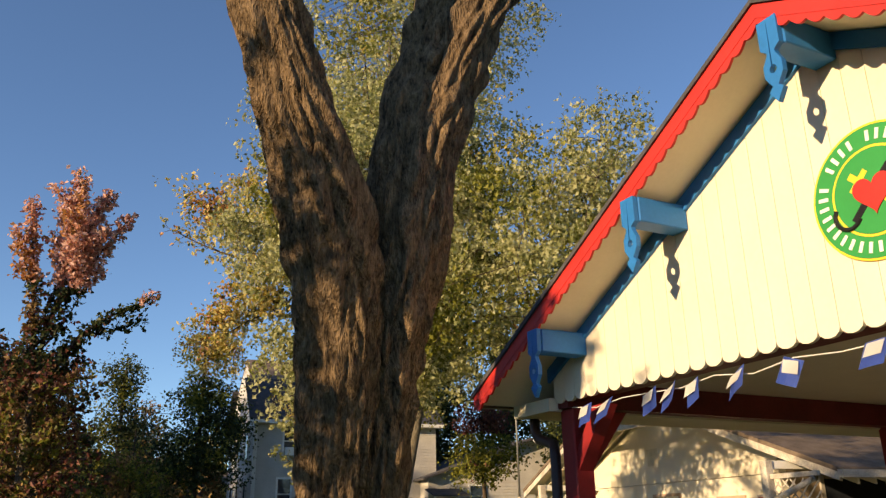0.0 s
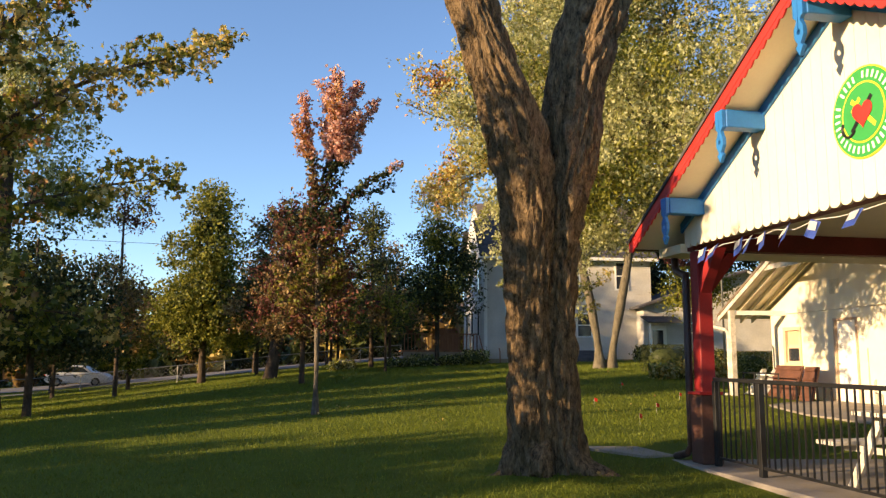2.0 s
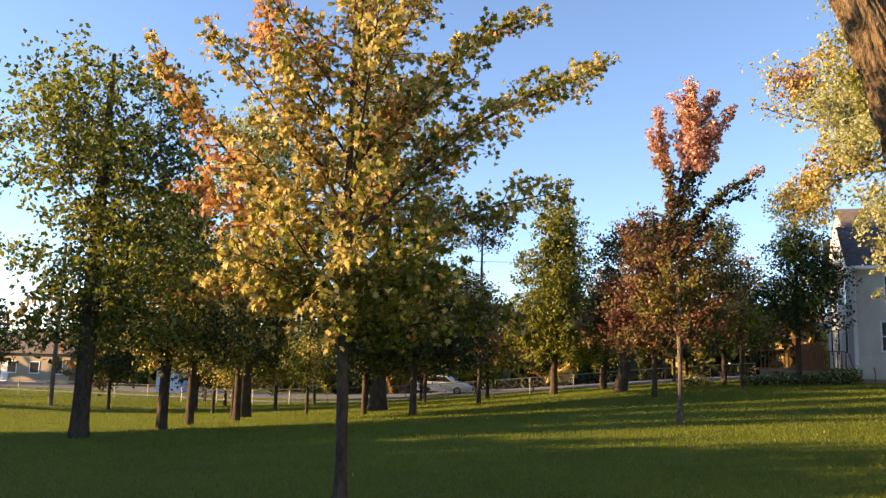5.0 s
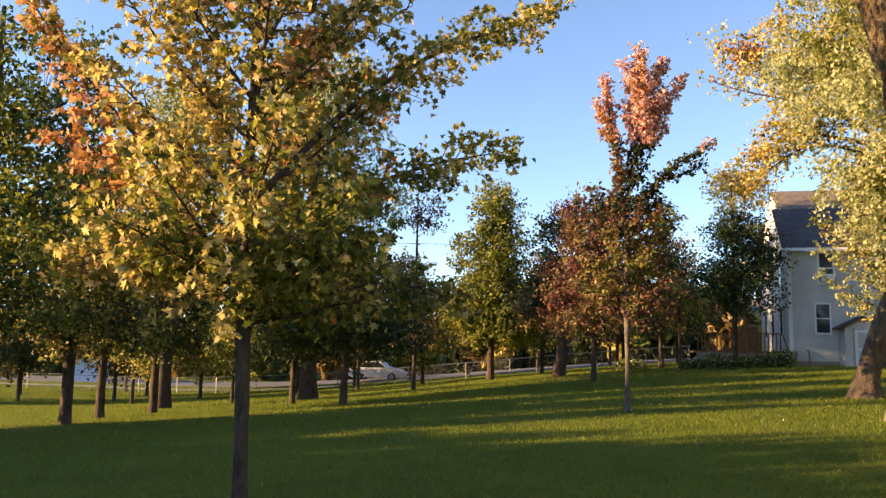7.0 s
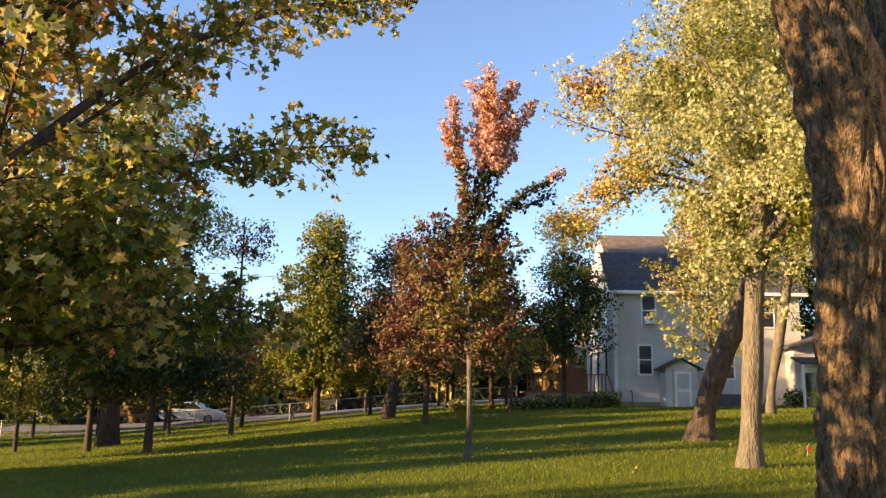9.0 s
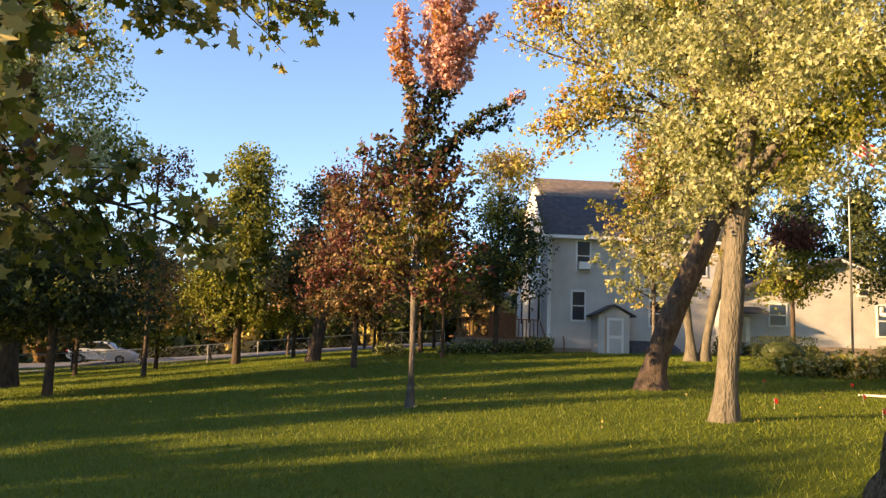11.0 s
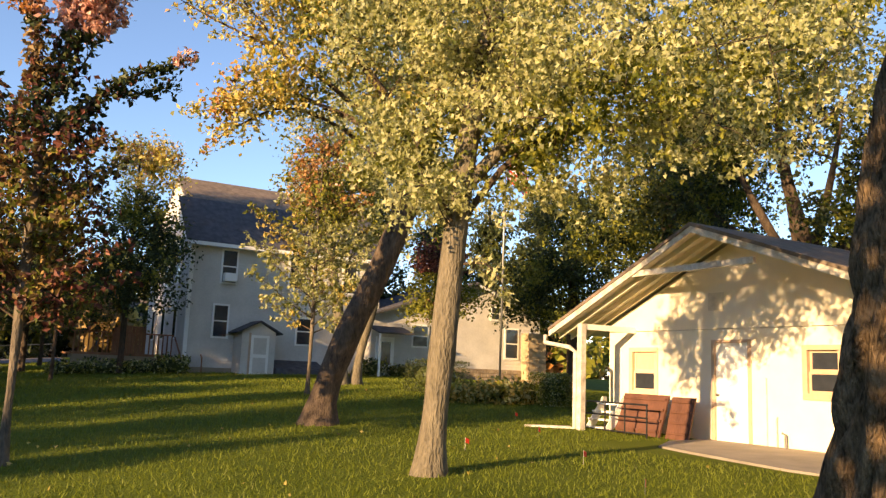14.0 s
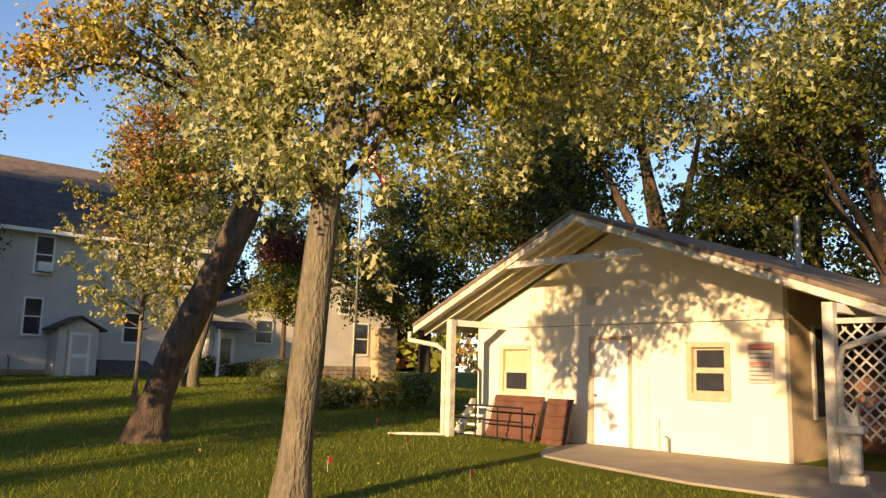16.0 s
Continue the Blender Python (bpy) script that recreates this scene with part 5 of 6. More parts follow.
tree("maple_tree", "leaning maple with dark trunk and yellowing leaves", (4.54, 23.76),
     [[(-0.02, 0, -0.15, 0.50), (0.0, 0, 0.25, 0.34), (0.42, -0.12, 1.7, 0.27), (1.1, -0.32, 3.4, 0.25), (1.7, -0.5, 5.3, 0.21), (2.1, -0.6, 8.0, 0.12), (2.2, -0.6, 11.5, 0.03)],
      [(1.75, -0.5, 5.4, 0.13), (0.9, 0.1, 7.2, 0.09), (-0.7, 0.7, 8.8, 0.05), (-2.6, 1.4, 9.4, 0.015)],
      [(1.8, -0.5, 5.6, 0.10), (0.2, 0.2, 6.4, 0.06), (-1.6, 0.8, 7.0, 0.015)]],
     [(1.6, -0.4, 8.4, 2.8, 2.6, 2.2, 260), (1.8, -0.5, 11.0, 2.6, 2.5, 1.8, 180), (-0.6, 0.6, 9.0, 1.9, 1.6, 1.3, 90), (-2.4, 1.3, 9.4, 1.3, 0.9, 0.8, 22), (-1.2, 0.7, 6.9, 1.2, 1.0, 0.7, 36), (-2.0, 1.0, 6.3, 0.6, 0.6, 0.4, 14), (3.4, -1.4, 7.4, 1.8, 1.6, 1.6, 120), (3.8, -1.2, 10.6, 2.2, 2.0, 2.0, 130), (2.4, -0.6, 13.6, 2.8, 2.6, 1.9, 140)],
     0.12, 32, [(L_PALE, lambda x, y, z: 0.7 + 0.3 * (x > 1)), (L_GREEN, 0.6), (L_GOLD, 0.75), (L_YELLOW, lambda x, y, z: 0.36 + 0.5 * (x < -0.6) + 0.3 * (z > 9.0)), (L_ORANGE, lambda x, y, z: 0.06 + 0.5 * (x < -1.8))], 51, bark=BARK_BROWN, clump=0.40, limbs=8, sides=28, ridge=0.16,
     sprays=[([(0.8, 0.2, 6.4, 0.06), (-0.2, 0.5, 7.2, 0.05), (-1.3, 0.8, 7.75, 0.035), (-2.5, 1.1, 8.2, 0.02), (-3.5, 1.5, 8.75, 0.005)], 0.85, 0.13, 15, 0.12), ([(-0.9, 0.7, 7.55, 0.03), (-1.8, 0.7, 8.4, 0.02), (-2.6, 0.8, 9.1, 0.005)], 0.7, 0.13, 14, 0.12),
             ([(0.9, 0.0, 5.6, 0.05), (0.0, 0.5, 6.3, 0.04), (-1.0, 0.7, 6.45, 0.028), (-1.75, 0.75, 6.0, 0.016), (-2.45, 0.8, 5.4, 0.005)], 0.75, 0.12, 14, 0.3), ([(-0.6, 0.6, 6.4, 0.025), (-1.4, 0.5, 6.9, 0.016), (-2.2, 0.6, 6.6, 0.005)], 0.6, 0.13, 13, 0.25)])
tree("maple_tree", "twin-trunked maple with pale bark", (10.6, 36.2),
     [[(-0.25, 0, -0.15, 0.36), (-0.25, 0, 0.3, 0.24), (-0.55, 0.0, 2.6, 0.20), (-1.0, 0.1, 5.0, 0.16), (-1.5, 0.2, 9.5, 0.05)],
      [(0.25, 0, -0.15, 0.36), (0.3, 0, 0.3, 0.24), (0.75, -0.1, 2.8, 0.20), (1.2, -0.2, 5.2, 0.16), (1.7, -0.3, 9.5, 0.05)]],
     [(0.2, 0, 8.6, 3.3, 2.8, 2.4, 240), (2.6, -0.2, 8.0, 2.0, 2.0, 1.8, 120), (-1.2, 0.2, 7.0, 1.6, 1.6, 1.2, 70), (0.8, 0, 11.5, 2.8, 2.6, 1.8, 130), (0.6, 0.0, 5.6, 1.8, 1.4, 0.7, 40)],
     0.14, 30, [(L_PALE, 1.0), (L_GREEN, 0.9), (L_GOLD, 0.5), (L_YELLOW, 0.2)], 61, bark=BARK_PALE, clump=0.48, limbs=12)
tree("maple_tree", "small slender tree with orange and green leaves before the house", (7.2, 31.4),
     [[(0, 0, -0.1, 0.10), (0, 0, 0.2, 0.075), (0.02, 0, 2.2, 0.06), (0.0, 0, 4.6, 0.04), (0.05, 0, 7.9, 0.01)]], [],
     0.12, 26, [(L_PALE, lambda x, y, z: 0.9 if z < 5 else 0.3), (L_ORANGE, lambda x, y, z: 0.7 if z > 5.6 else 0.08), (L_PINK, lambda x, y, z: 0.5 if z > 6.0 else 0.0), (L_GREEN, 0.7), (L_GOLD, 0.3), (L_DARK, 0.35), (L_BROWN, lambda x, y, z: 0.7 if z > 5.4 else 0.2)], 71, bark=BARK_GREY, clump=0.32,
     sprays=rising_limbs(72, 52, 1.7, 7.7, lambda z: 2.0 if z < 3.6 else max(0.45, 2.0 - 0.38 * (z - 3.6)), 0.75, 0.62, 0.12, 20, (0.0, 0.0), 0.02))


def park_tree(at, h, r, crown, colours, seed, label, leaf=0.15, per=26, clump=0.45, bark=BARK_DARK, lean=(0, 0), name="maple_tree", limbs=9):
    return tree(name, label, at, [straight(h, r, lean)], crown, leaf, per, colours, seed, bark=bark, clump=clump, limbs=limbs, group="park trees", sides=10, twig=math.hypot(*at) < 26)


park_tree((-2.54, 37.3), 8.0, 0.12, [(0, 0, 4.3, 2.1, 1.9, 2.1, 210), (0.3, 0, 6.6, 1.3, 1.2, 1.6, 75), (-0.9, 0, 7.0, 0.6, 0.5, 1.2, 26), (0, 0, 2.5, 2.0, 1.7, 0.6, 70)], [(L_BROWN, 0.9), (L_MAROON, lambda x, y, z: 0.7 + 0.12 * (z - 4)), (L_DARK, 0.7), (L_GREEN, 0.3)], 81, "maple with maroon and brown leaves")
park_tree((-8.86, 48.5), 11.0, 0.22, [(0, 0, 4.4, 3.2, 2.8, 2.0, 270), (0, 0, 7.2, 2.4, 2.2, 2.2, 190), (0.1, 0, 9.8, 1.4, 1.3, 1.9, 90), (-1.9, 0, 3.6, 1.6, 1.4, 1.2, 60), (0.4, 0, 2.6, 2.8, 2.4, 0.7, 70)], [(L_GREEN, 1.2), (L_DARK, 0.3), (L_PALE, 0.3), (L_GOLD, 0.35)], 91, "green cone-shaped tree on the lawn", leaf=0.19)
park_tree((-4.7, 44.5), 8.0, 0.33, [(0.5, 0, 5.2, 2.3, 2.0, 2.4, 150), (-0.8, 0, 3.6, 1.7, 1.6, 1.4, 90), (0.3, 0, 7.6, 1.3, 1.2, 1.3, 50)], [(L_DARK, 0.9), (L_BROWN, 0.6), (L_MAROON, 0.4), (L_GREEN, 0.5)], 101, "tree with thick leaning trunk and dull leaves", lean=(1.4, 0), leaf=0.18)
park_tree((-11.5, 41.4), 10.0, 0.10, [(0, 0, 4.0, 1.7, 1.6, 1.8, 90), (-0.4, 0, 5.6, 1.2, 1.2, 1.0, 40), (0.4, 0, 8.8, 1.0, 0.9, 1.0, 24)], [(L_BROWN, 0.9), (L_ORANGE, 0.3), (L_MAROON, lambda x, y, z: 1.2 if z > 7.5 else 0.2), (L_GREEN, 0.4)], 111, "slender tree with brown and maroon leaves")
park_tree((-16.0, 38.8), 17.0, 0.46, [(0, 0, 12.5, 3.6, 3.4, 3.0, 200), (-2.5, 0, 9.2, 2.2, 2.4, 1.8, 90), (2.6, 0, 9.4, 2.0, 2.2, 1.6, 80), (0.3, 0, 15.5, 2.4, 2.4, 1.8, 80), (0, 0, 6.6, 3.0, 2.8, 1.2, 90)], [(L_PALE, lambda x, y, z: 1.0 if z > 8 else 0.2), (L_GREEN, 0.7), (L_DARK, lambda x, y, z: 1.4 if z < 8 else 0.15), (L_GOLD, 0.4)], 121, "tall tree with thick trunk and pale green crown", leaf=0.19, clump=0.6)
DARKS = [(L_DARK, 1.3), (L_GREEN, 0.25), (L_BROWN, 0.2)]
park_tree((-11.0, 29.9), 6.0, 0.13, [(0, 0, 3.9, 2.7, 2.3, 1.8, 210), (-1.4, 0.3, 2.7, 2.0, 1.8, 0.9, 90), (1.4, 0, 2.6, 1.8, 1.6, 0.8, 80)], DARKS, 131, "dark green broad low tree", leaf=0.15)
park_tree((-14.5, 33.5), 6.5, 0.12, [(0, 0, 4.0, 2.8, 2.2, 1.8, 200), (0.6, 0, 2.6, 2.3, 1.8, 0.9, 90)], DARKS, 133, "dark green broad low tree", leaf=0.16)
MIX = [(L_BROWN, 0.6), (L_DARK, 0.55), (L_ORANGE, 0.25), (L_GREEN, 0.85), (L_GOLD, 0.35)]
park_tree((-16.8, 22.7), 7.5, 0.17, [(0, 0, 5.0, 2.7, 1.9, 1.9, 180), (0.4, 0, 3.0, 2.5, 1.7, 0.9, 110), (0, 0, 7.0, 1.5, 1.4, 1.2, 60)], MIX, 141, "park tree with dull green and brown leaves")
park_tree((-18.4, 26.5), 8.0, 0.15, [(0, 0, 5.2, 2.7, 1.7, 2.0, 170), (0, 0, 3.0, 2.5, 1.5, 0.9, 100)], MIX, 143, "park tree with dull green and brown leaves")
park_tree((-18.3, 29.5), 7.0, 0.15, [(0, 0, 5.0, 2.6, 1.6, 2.0, 170), (0, 0, 3.0, 2.3, 1.4, 0.9, 100)], DARKS, 145, "park tree with dark green leaves")
park_tree((-16.1, 18.3), 10.5, 0.24, [(0, 0, 7.8, 3.0, 2.4, 2.8, 230), (0.6, 0, 4.8, 2.6, 2.0, 1.6, 130), (0, 0, 3.0, 1.9, 1.9, 0.7, 50)], [(L_GREEN, 1.3), (L_DARK, 0.4), (L_GOLD, 0.35)], 147, "full green park tree", leaf=0.16)
park_tree((-22.5, 36.0), 4.0, 0.08, [(0, 0, 2.6, 1.2, 1.2, 1.3, 60)], [(L_GREEN, 1.0), (L_GOLD, 0.6)], 149, "small bright green young tree")
park_tree((-19.5, 38.0), 4.0, 0.08, [(0, 0, 2.7, 1.2, 1.2, 1.3, 60)], [(L_GREEN, 1.0), (L_GOLD, 0.7)], 150, "small bright green young tree")
park_tree((-27.5, 42.0), 6.0, 0.10, [(0, 0, 3.8, 1.9, 1.9, 1.8, 100)], [(L_GREEN, 1.0), (L_YELLOW, 0.5)], 151, "young tree with yellow-green leaves")
park_tree((4.07, 45.0), 9.5, 0.13, [(0, 0, 4.4, 2.2, 2.0, 2.4, 220), (0.3, 0, 7.0, 1.7, 1.5, 1.5, 100), (0.3, 0, 9.2, 1.7, 1.4, 1.1, 80), (1.6, 0, 5.6, 0.9, 0.8, 0.9, 30)], [(L_DARK, lambda x, y, z: 1.2 if z < 7.6 else 0.3), (L_GREEN, 0.5), (L_YELLOW, lambda x, y, z: 1.2 if z > 7.8 else 0.03), (L_ORANGE, lambda x, y, z: 0.7 if z > 7.8 else 0.06)], 161, "dark tree with a golden top beside the house", leaf=0.16)
park_tree((0.6, 48.5), 9.5, 0.14, [(0, 0, 3.4, 1.9, 1.8, 1.8, 110), (0, 0, 5.8, 1.5, 1.5, 1.6, 80), (0, 0, 8.2, 0.8, 0.8, 1.6, 50)], [(L_DARK, 1.0), (L_GREEN, 0.7)], 163, "dark green pointed evergreen", leaf=0.16, name="evergreen_tree")
park_tree((-1.8, 52.0), 6.0, 0.09, [(0, 0, 3.4, 1.6, 1.6, 1.5, 70)], [(L_GREEN, 1.0), (L_GOLD, 0.4)], 165, "young green tree near the deck")
park_tree((1.2, 41.5), 5.2, 0.07, [(0, 0, 3.2, 1.3, 1.2, 1.3, 60)], [(L_BROWN, 0.8), (L_GREEN, 0.7), (L_ORANGE, 0.3)], 166, "young tree with brownish leaves")
# a loose belt of trees along the fence and before the street
BELT = ((-1.5, 56.5, 7.0, 0), (-6.5, 54.0, 7.5, 1), (-13.5, 51.0, 6.5, 2), (-17.0, 49.0, 8.0, 3), (-21.5, 50.5, 7.5, 0), (-26.5, 47.5, 6.5, 2), (-31.0, 45.5, 7.5, 1), (-36.0, 43.5, 7.0, 3), (-12.5, 60.5, 6.0, 1), (-33.0, 52.0, 6.0, 2), (2.0, 58.0, 8.5, 1), (-40.5, 49.0, 6.5, 0), (-45.0, 42.0, 7.0, 3), (-28.0, 56.0, 6.5, 0), (-20.5, 58.5, 6.5, 3), (-50.0, 36.0, 7.5, 2), (-38.0, 57.0, 7.5, 3), (-7.5, 60.5, 6.5, 0), (-2.5, 63.0, 7.0, 3), (-17.0, 61.0, 5.5, 2))
BELT_MIX = ([(L_DARK, 0.9), (L_GREEN, 0.7)], [(L_BROWN, 0.8), (L_DARK, 0.7), (L_GREEN, 0.4)], [(L_GREEN, 1.0), (L_GOLD, 0.6)], [(L_DARK, 1.0), (L_BROWN, 0.5), (L_ORANGE, 0.15)])
for k, (x, y, h, c) in enumerate(BELT):
    park_tree((x, y), h, 0.11, [(0, 0, h * 0.50, h * 0.31, h * 0.29, h * 0.30, 150), (0, 0, h * 0.80, h * 0.18, h * 0.17, h * 0.20, 50)], BELT_MIX[c], 300 + k, ("dark green tree near the street fence", "brown-leaved tree near the street fence", "bright green tree near the street fence", "dull dark tree near the street fence")[c], leaf=0.24, per=15)
park_tree((-21.0, 34.5), 15.0, 0.36, [(0, 0, 10.5, 3.2, 3.0, 2.8, 190), (0.3, 0, 13.4, 2.2, 2.2, 1.8, 80), (0, 0, 7.2, 2.8, 2.6, 1.4, 110)], [(L_GREEN, 1.0), (L_PALE, 0.6), (L_DARK, 0.4)], 330, "tall broad green park tree", leaf=0.2, clump=0.6)
# red-leaved small tree and its green neighbour before the low house
park_tree((16.2, 39.5), 6.5, 0.10, [(0, 0, 3.6, 1.7, 1.5, 1.3, 90), (0, 0, 5.2, 1.3, 1.2, 1.0, 60)], [(L_GREEN, lambda x, y, z: 1.0 if z < 4.7 else 0.25), (L_MAROON, lambda x, y, z: 1.2 if z > 4.7 else 0.1), (L_PINK, lambda x, y, z: 0.5 if z > 4.9 else 0.0)], 167, "small tree with dark red top leaves")
# tall trees behind the shed and the low house
OLD_MIX = [(L_DARK, 1.0), (L_GREEN, 0.9), (L_GOLD, 0.3), (L_PALE, 0.15)]
for k, (x, y, turn) in enumerate(((20.3, 24.2, 0.0), (22.0, 18.4, 1.3))):
    c, s_ = math.cos(turn), math.sin(turn)
    arms = [[(0, 0, -0.2, 0.50), (0, 0, 0.4, 0.36), (0.1, 0.1, 2.4, 0.31), (0.2, 0.1, 4.6, 0.27), (-0.1, 0.6, 7.6, 0.17), (-0.2, 0.9, 12.0, 0.04)]]
    for p, q, h, r in ((-2.6, 1.2, 8.8, 0.17), (-1.6, -2.4, 8.2, 0.18), (0.6, -4.2, 6.6, 0.16), (1.8, 2.2, 9.2, 0.15), (-0.6, 3.6, 7.0, 0.13)):
        p, q = p * c - q * s_, p * s_ + q * c
        arms.append([(0.15, 0.1, 3.9, r), (p * 0.35, q * 0.35, 4.4 + h * 0.10, r * 0.85), (p * 0.7, q * 0.7, 4.4 + (h - 4.4) * 0.6, r * 0.55), (p, q, h, 0.03)])
    tree("maple_tree", "broad old tree with dark spreading limbs behind the shed", (x, y), arms,
         [(0, 0.4, 9.6, 3.4, 3.6, 2.0, 120), (-2.4, 0.6, 8.2, 2.2, 2.4, 1.5, 70), (0.4, -3.4, 7.4, 2.2, 2.0, 1.3, 70), (-0.4, 3.4, 7.2, 2.0, 2.0, 1.3, 60), (0.6, 0.2, 12.2, 2.8, 3.0, 1.6, 80), (-1.6, -2.4, 5.6, 1.5, 1.6, 0.8, 34), (-1.4, 2.2, 5.2, 1.4, 1.6, 0.8, 30), (1.8, -1.0, 4.4, 1.8, 2.6, 1.4, 50)],
         0.16, 30, OLD_MIX, 400 + k, bark=BARK_DARK, clump=0.42, limbs=8, sides=16, group="park trees", ridge=0.10)
BIGS = [(L_DARK, 1.0), (L_GREEN, 0.75), (L_GOLD, 0.3)]
for x, y, h, s in ((21.5, 31.0, 15, 171), (25.5, 22.0, 14, 172), (22.5, 12.6, 14, 173), (28.5, 36.0, 17, 174), (19.5, 8.5, 13, 177), (25.0, 41.0, 11, 191)):
    park_tree((x, y), h, 0.34, [(0, 0, h * 0.55, 3.4, 3.4, h * 0.16, 200), (0.6, 0, h * 0.78, 3.0, 3.0, h * 0.17, 170), (-1.8, 1.0, h * 0.42, 2.2, 2.2, 1.6, 90), (1.4, -1.6, h * 0.38, 2.0, 2.0, 1.4, 70)], BIGS, s, "tall broad tree behind the shed", leaf=0.18, per=25, clump=0.55, limbs=10)
for x, y, h, s in ((19.5, 54.0, 13, 175), (28.3, 54.0, 12, 179), (25.5, 56.0, 15, 176), (31.0, 52.0, 14, 178)):
    park_tree((x, y), h, 0.25, [(0, 0, h * 0.30, 2.8, 2.8, 2.2, 120), (0, 0, h * 0.55, 2.1, 2.1, 2.4, 110), (0, 0, h * 0.82, 1.1, 1.1, 2.2, 60)], [(L_DARK, 1.2), (L_GREEN, 0.3)], s, "tall dark spruce behind the houses", leaf=0.26, clump=0.5, name="evergreen_tree", limbs=14)
# unseen broad trees added along the lawn's western edge, behind the camera, to shade it
for x, y, h, s in ((-25, -17.5, 8.0, 180), (-25, -13.5, 8.8, 181), (-25.5, -9.5, 8.9, 182), (-24.5, -5.6, 8.8, 183), (-25, -2.0, 8.5, 184), (-24.6, 1.4, 8.0, 185), (-25.2, 4.0, 8.3, 190), (-25.2, 7.4, 6.9, 192), (-25, 12.4, 6.5, 193), (-25.5, 16.4, 6.9, 194)):
    park_tree((x, y), h, 0.18, [(0, 0, h * 0.62, 2.3, 2.5, h * 0.30, 170), (0, 0, h * 0.3, 2.4, 2.6, h * 0.28, 130)], MIX, s, "unseen broad tree added at the lawn's western edge for shade", leaf=0.38, per=14, clump=0.55)

# two slim ones, also out of view, added to throw narrow shade streaks
for x, y, h, s in ((-28, 10.4, 9.6, 186), (-28, 14.4, 9.5, 187)):
    park_tree((x, y), h, 0.16, [(0, 0, h * 0.56, 1.0, 1.0, h * 0.40, 120)], MIX, s, "unseen slim upright tree added at the lawn's western edge for shade streaks", leaf=0.32, per=19, clump=0.45)


# ---- shrubs and hedges ----
def shrub(name, label, at, blobs, mats, leaf, seed, category, per=70, spread=0.10, kind=""):
    rng = np.random.default_rng(seed)
    t = thing(name, (at[0], at[1], gz(*at)), 0.0, label, category, kind=kind)
    pts = []
    for x, y, z, rx, ry, rz, n in blobs:
        p = rng.uniform(-1, 1, (n, 3))
        p /= np.maximum(np.abs(p).max(1, keepdims=True), 1e-6) ** 0.8
        pts.append(np.array([x, y, z]) + p * (rx, ry, rz) + rng.normal(size=(n, 3)) * spread)
    pts = np.concatenate(pts)
    v, f = leaf_faces(rng, pts, leaf, DIAMOND, 0.0)
    new("foliage", mesh_of("foliage", [(v, f)], mats, rng.integers(0, len(mats), len(pts)), smooth=False)).parent = t
    # dark solid filling; its colour stands for the shade deep between the leaves
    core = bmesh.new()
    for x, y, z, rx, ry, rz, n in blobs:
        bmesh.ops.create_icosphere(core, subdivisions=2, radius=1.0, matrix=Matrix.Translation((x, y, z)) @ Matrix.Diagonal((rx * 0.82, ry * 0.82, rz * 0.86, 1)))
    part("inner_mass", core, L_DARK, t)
    return t


shrub("hedge", "clipped dark green box hedge beside the shed", (12.5, 26.5), [(0, 0, 0.42, 0.56, 0.56, 0.42, 6500)], [L_GREEN, L_GREEN, L_PALE], 0.05, 201, "hedge", spread=0.025)
shrub("hedge", "clipped dark round hedge before the low house", (11.6, 31.5), [(0, 0, 0.5, 0.85, 0.7, 0.5, 4200)], [L_DARK], 0.05, 202, "hedge", spread=0.03)
for k, (x, y, r, h) in enumerate(((10.5, 27.5, 0.42, 0.20), (11.0, 27.2, 0.40, 0.24), (11.5, 27.1, 0.42, 0.24), (10.1, 27.8, 0.36, 0.18))):
    shrub("leafy_plant", "low clump of yellow-green leafy plants", (x, y), [(0, 0, h, r, r, h, 700)], [L_PALE, L_GREEN, L_GOLD], 0.16, 210 + k, "plant")
for k, (x, y, r, h) in enumerate(((2.2, 45.6, 0.7, 0.20), (3.6, 45.4, 0.8, 0.24), (5.2, 45.2, 0.6, 0.22), (6.2, 44.9, 0.6, 0.34), (-1.0, 47.5, 0.6, 0.2), (15.2, 43.9, 0.5, 0.35), (17.0, 44.0, 0.7, 0.25), (19.0, 44.0, 0.7, 0.25))):
    shrub("garden_shrub", "low garden shrub along the house", (x, y), [(0, 0, h, r, r * 0.7, h, 900)], [L_GREEN, L_DARK, L_PALE], 0.14, 220 + k, "shrub")


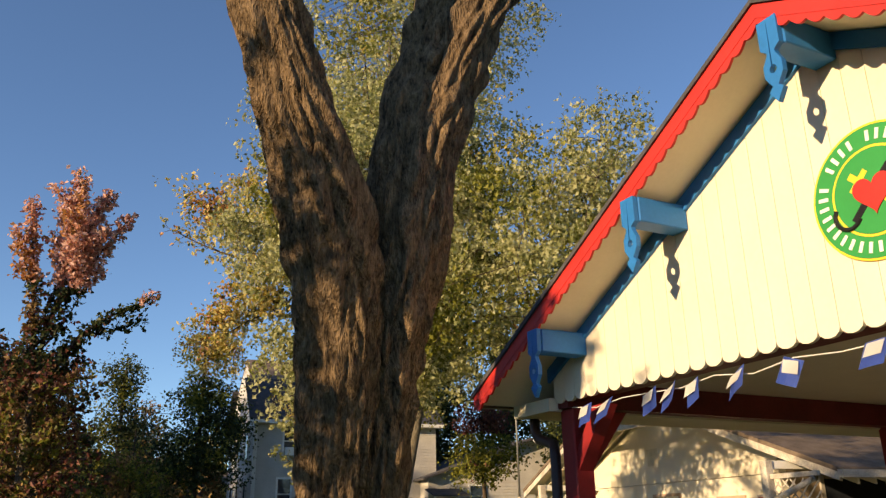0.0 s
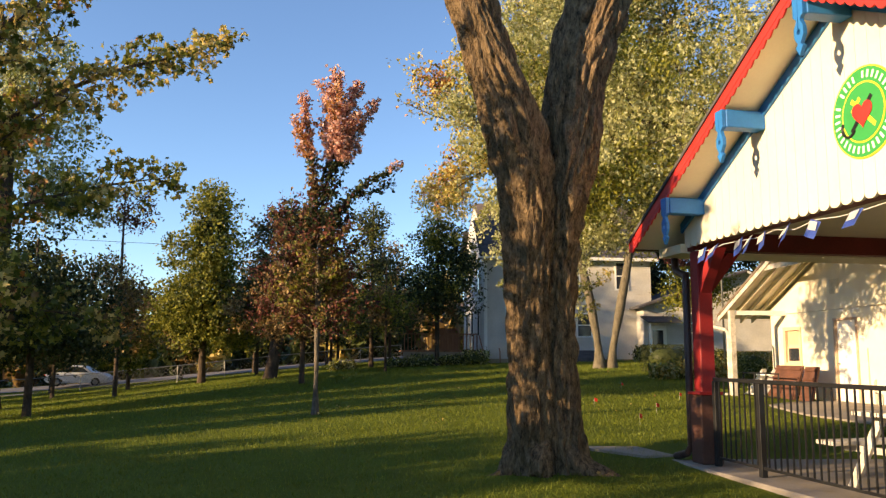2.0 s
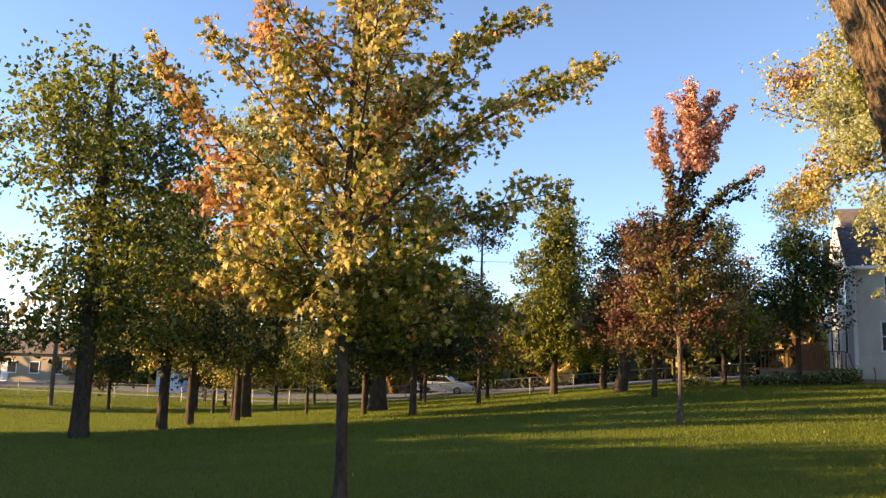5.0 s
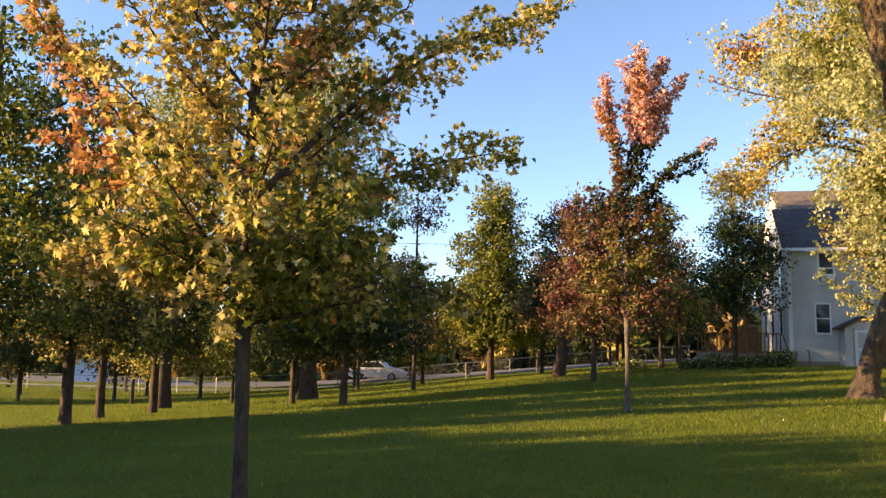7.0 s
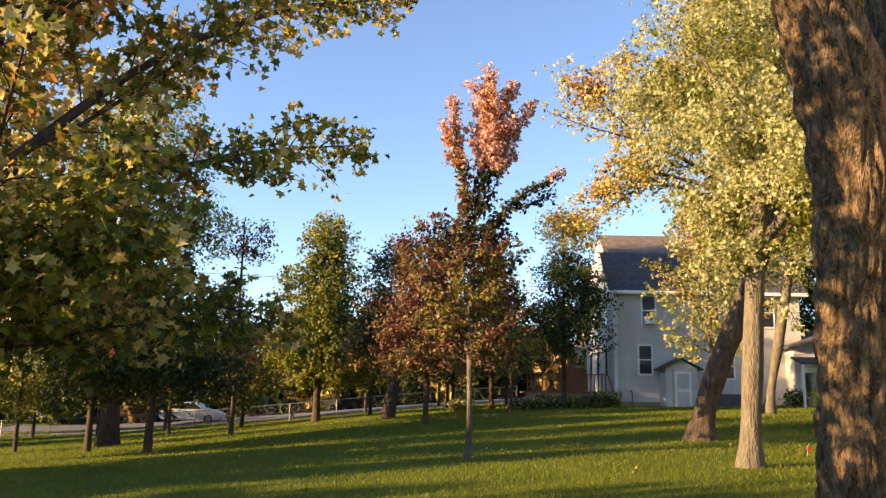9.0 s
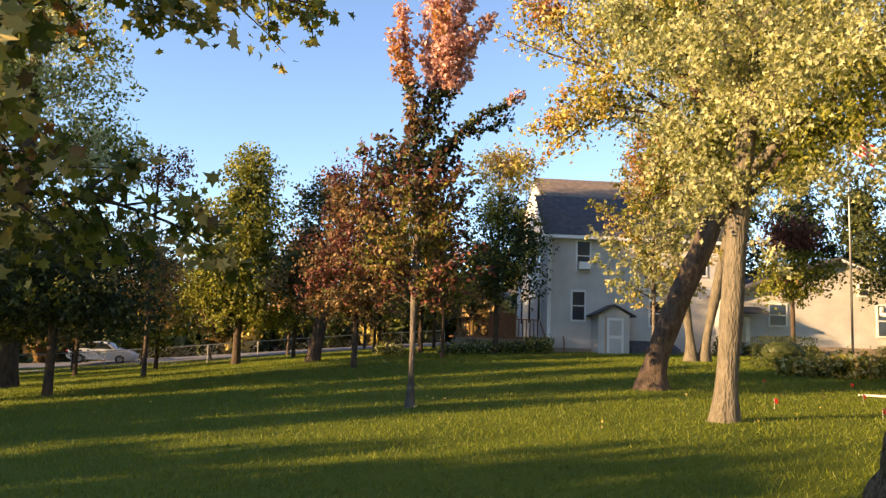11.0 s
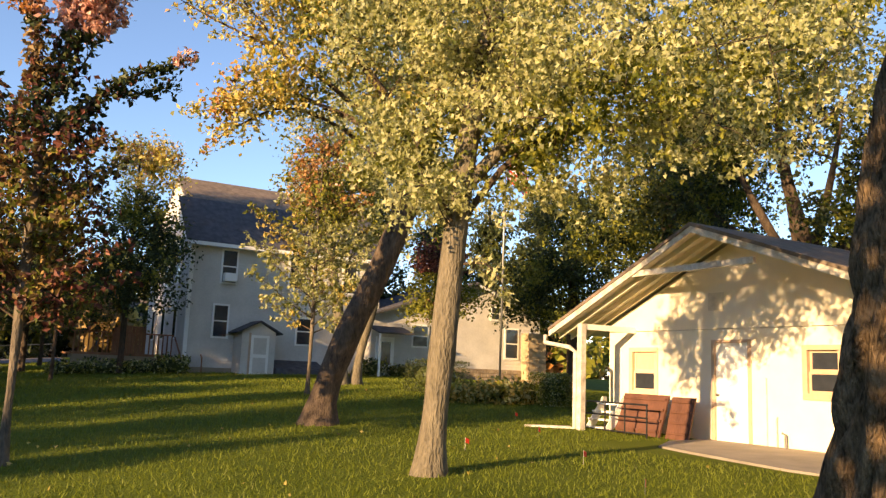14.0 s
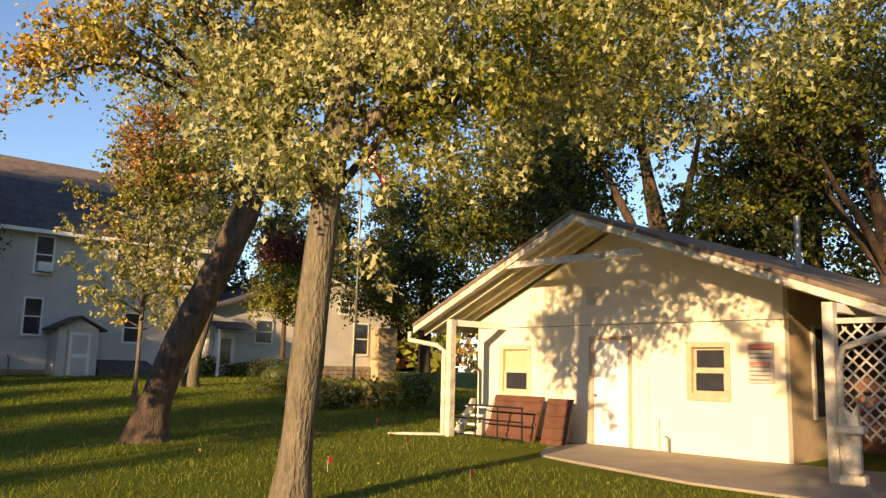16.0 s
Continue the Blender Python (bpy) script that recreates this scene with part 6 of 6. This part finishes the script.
# ---- distance: woods behind the streets, on all sides ----
def far_woods():
    rng = np.random.default_rng(7)
    pts, size, idx = [], [], []
    for k in range(290):
        a = rng.uniform(0, 2 * np.pi)
        d = rng.uniform(88, 130)
        x, y = d * math.sin(a) - 5, d * math.cos(a) + 18
        h = rng.uniform(6, 12) + 3.0 * noise.noise(Vector((a * 3, 0, 0)))
        if k >= 150:
            x, y = rng.uniform(-80, 60), rng.uniform(72, 84)
            h = rng.uniform(2.0, 7.0)
        n = 175
        p = rng.normal(size=(n, 3))
        p /= np.linalg.norm(p, axis=1, keepdims=True)
        p *= rng.uniform(0.5, 1, (n, 1)) ** 0.5
        pts.append(np.array([x, y, h * 0.5 + gz(x, y)]) + p * (h * 0.45, h * 0.45, h * 0.55))
        idx.append(np.full(n, rng.choice(6, p=(0.34, 0.3, 0.12, 0.12, 0.07, 0.05))))
    pts, idx = np.concatenate(pts), np.concatenate(idx)
    v, f = leaf_faces(rng, pts, 1.25, DIAMOND, 0.2)
    me = mesh_of("far_woods", [(v, f)], [L_DARK, L_GREEN, L_BROWN, L_GOLD, L_ORANGE, L_PALE], idx, smooth=False)
    return tagged(new("far_woods", me), "distant autumn woods beyond the streets", "woods", kind="stuff")


far_woods()


# ---- overhead cable to the house ----
tagged(finish("overhead_cable", sweep([(-40 + 48.5 * f, 43.0 + 3.0 * f, 9.0 - 1.6 * f - 2.2 * f * (1 - f)) for f in (k / 14 for k in range(15))], 0.012, 5), BLACK), "thin black overhead cable running to the house", "cable")
POLE = thing("utility_pole", (-40, 43, gz(-40, 43)), 0.0, "weathered wooden utility pole beyond the trees", "utility pole")
part("shaft", sweep([(0, 0, -0.3), (0, 0, 5), (0, 0, 10.3)], [0.15, 0.13, 0.10], 10), BARK_PALE, POLE)
part("crossarm", box(-0.06, -0.9, 9.7, 0.06, 0.9, 9.82), BARK_PALE, POLE)

# ---- grass and fallen leaves ----
def grass():
    rng = np.random.default_rng(3)
    n = 470000
    y = rng.uniform(0, 1, n) ** 1.05 * 58 + 5
    x = rng.uniform(-2.3, 1.0, n) * (5 + y * 0.40) + y * 0.10
    keep = ~((x > 3.7) & (y < 12.4)) & ~((x > 8.1) & (y < 20.3)) & ~((x > 11.2) & (y < 23.2))
    x, y = x[keep], y[keep]
    n = len(x)
    b = np.stack([x, y, ground_z(x, y) - 0.005], 1)
    a = rng.uniform(0, np.pi, n)
    w = np.stack([np.cos(a), np.sin(a), np.zeros(n)], 1) * (rng.uniform(0.0022, 0.0045, n) * (0.8 + y / 13))[:, None]
    tip = b + np.stack([rng.normal(size=n) * 0.03, rng.normal(size=n) * 0.03, rng.uniform(0.025, 0.06, n) * (1 + y / 60)], 1)
    v = np.stack([b - w, b + w, tip], 1).reshape(-1, 3)
    me = mesh_of("grass", [(v, np.arange(n * 3).reshape(n, 3))], [BLADE], smooth=False)
    return tagged(new("grass", me), "short mown grass blades", "grass", kind="stuff")


def fallen():
    rng = np.random.default_rng(4)
    n = 90
    y = rng.uniform(4, 40, n)
    x = rng.uniform(-9, 9, n) + y * 0.08
    keep = ~((x > 3.7) & (y < 12.4)) & ~((x > 8.1) & (y < 23.2))
    x, y = x[keep], y[keep]
    p = np.stack([x, y, ground_z(x, y) + 0.045], 1)
    v, f = leaf_faces(rng, p, 0.06, MAPLE, 0.0)
    me = mesh_of("fallen_leaves", [(v, f)], [L_GOLD, L_BROWN], rng.integers(0, 2, len(p)), smooth=False)
    return tagged(new("fallen_leaves", me), "scattered dry autumn leaves on the grass", "leaves", kind="stuff")


grass()
fallen()
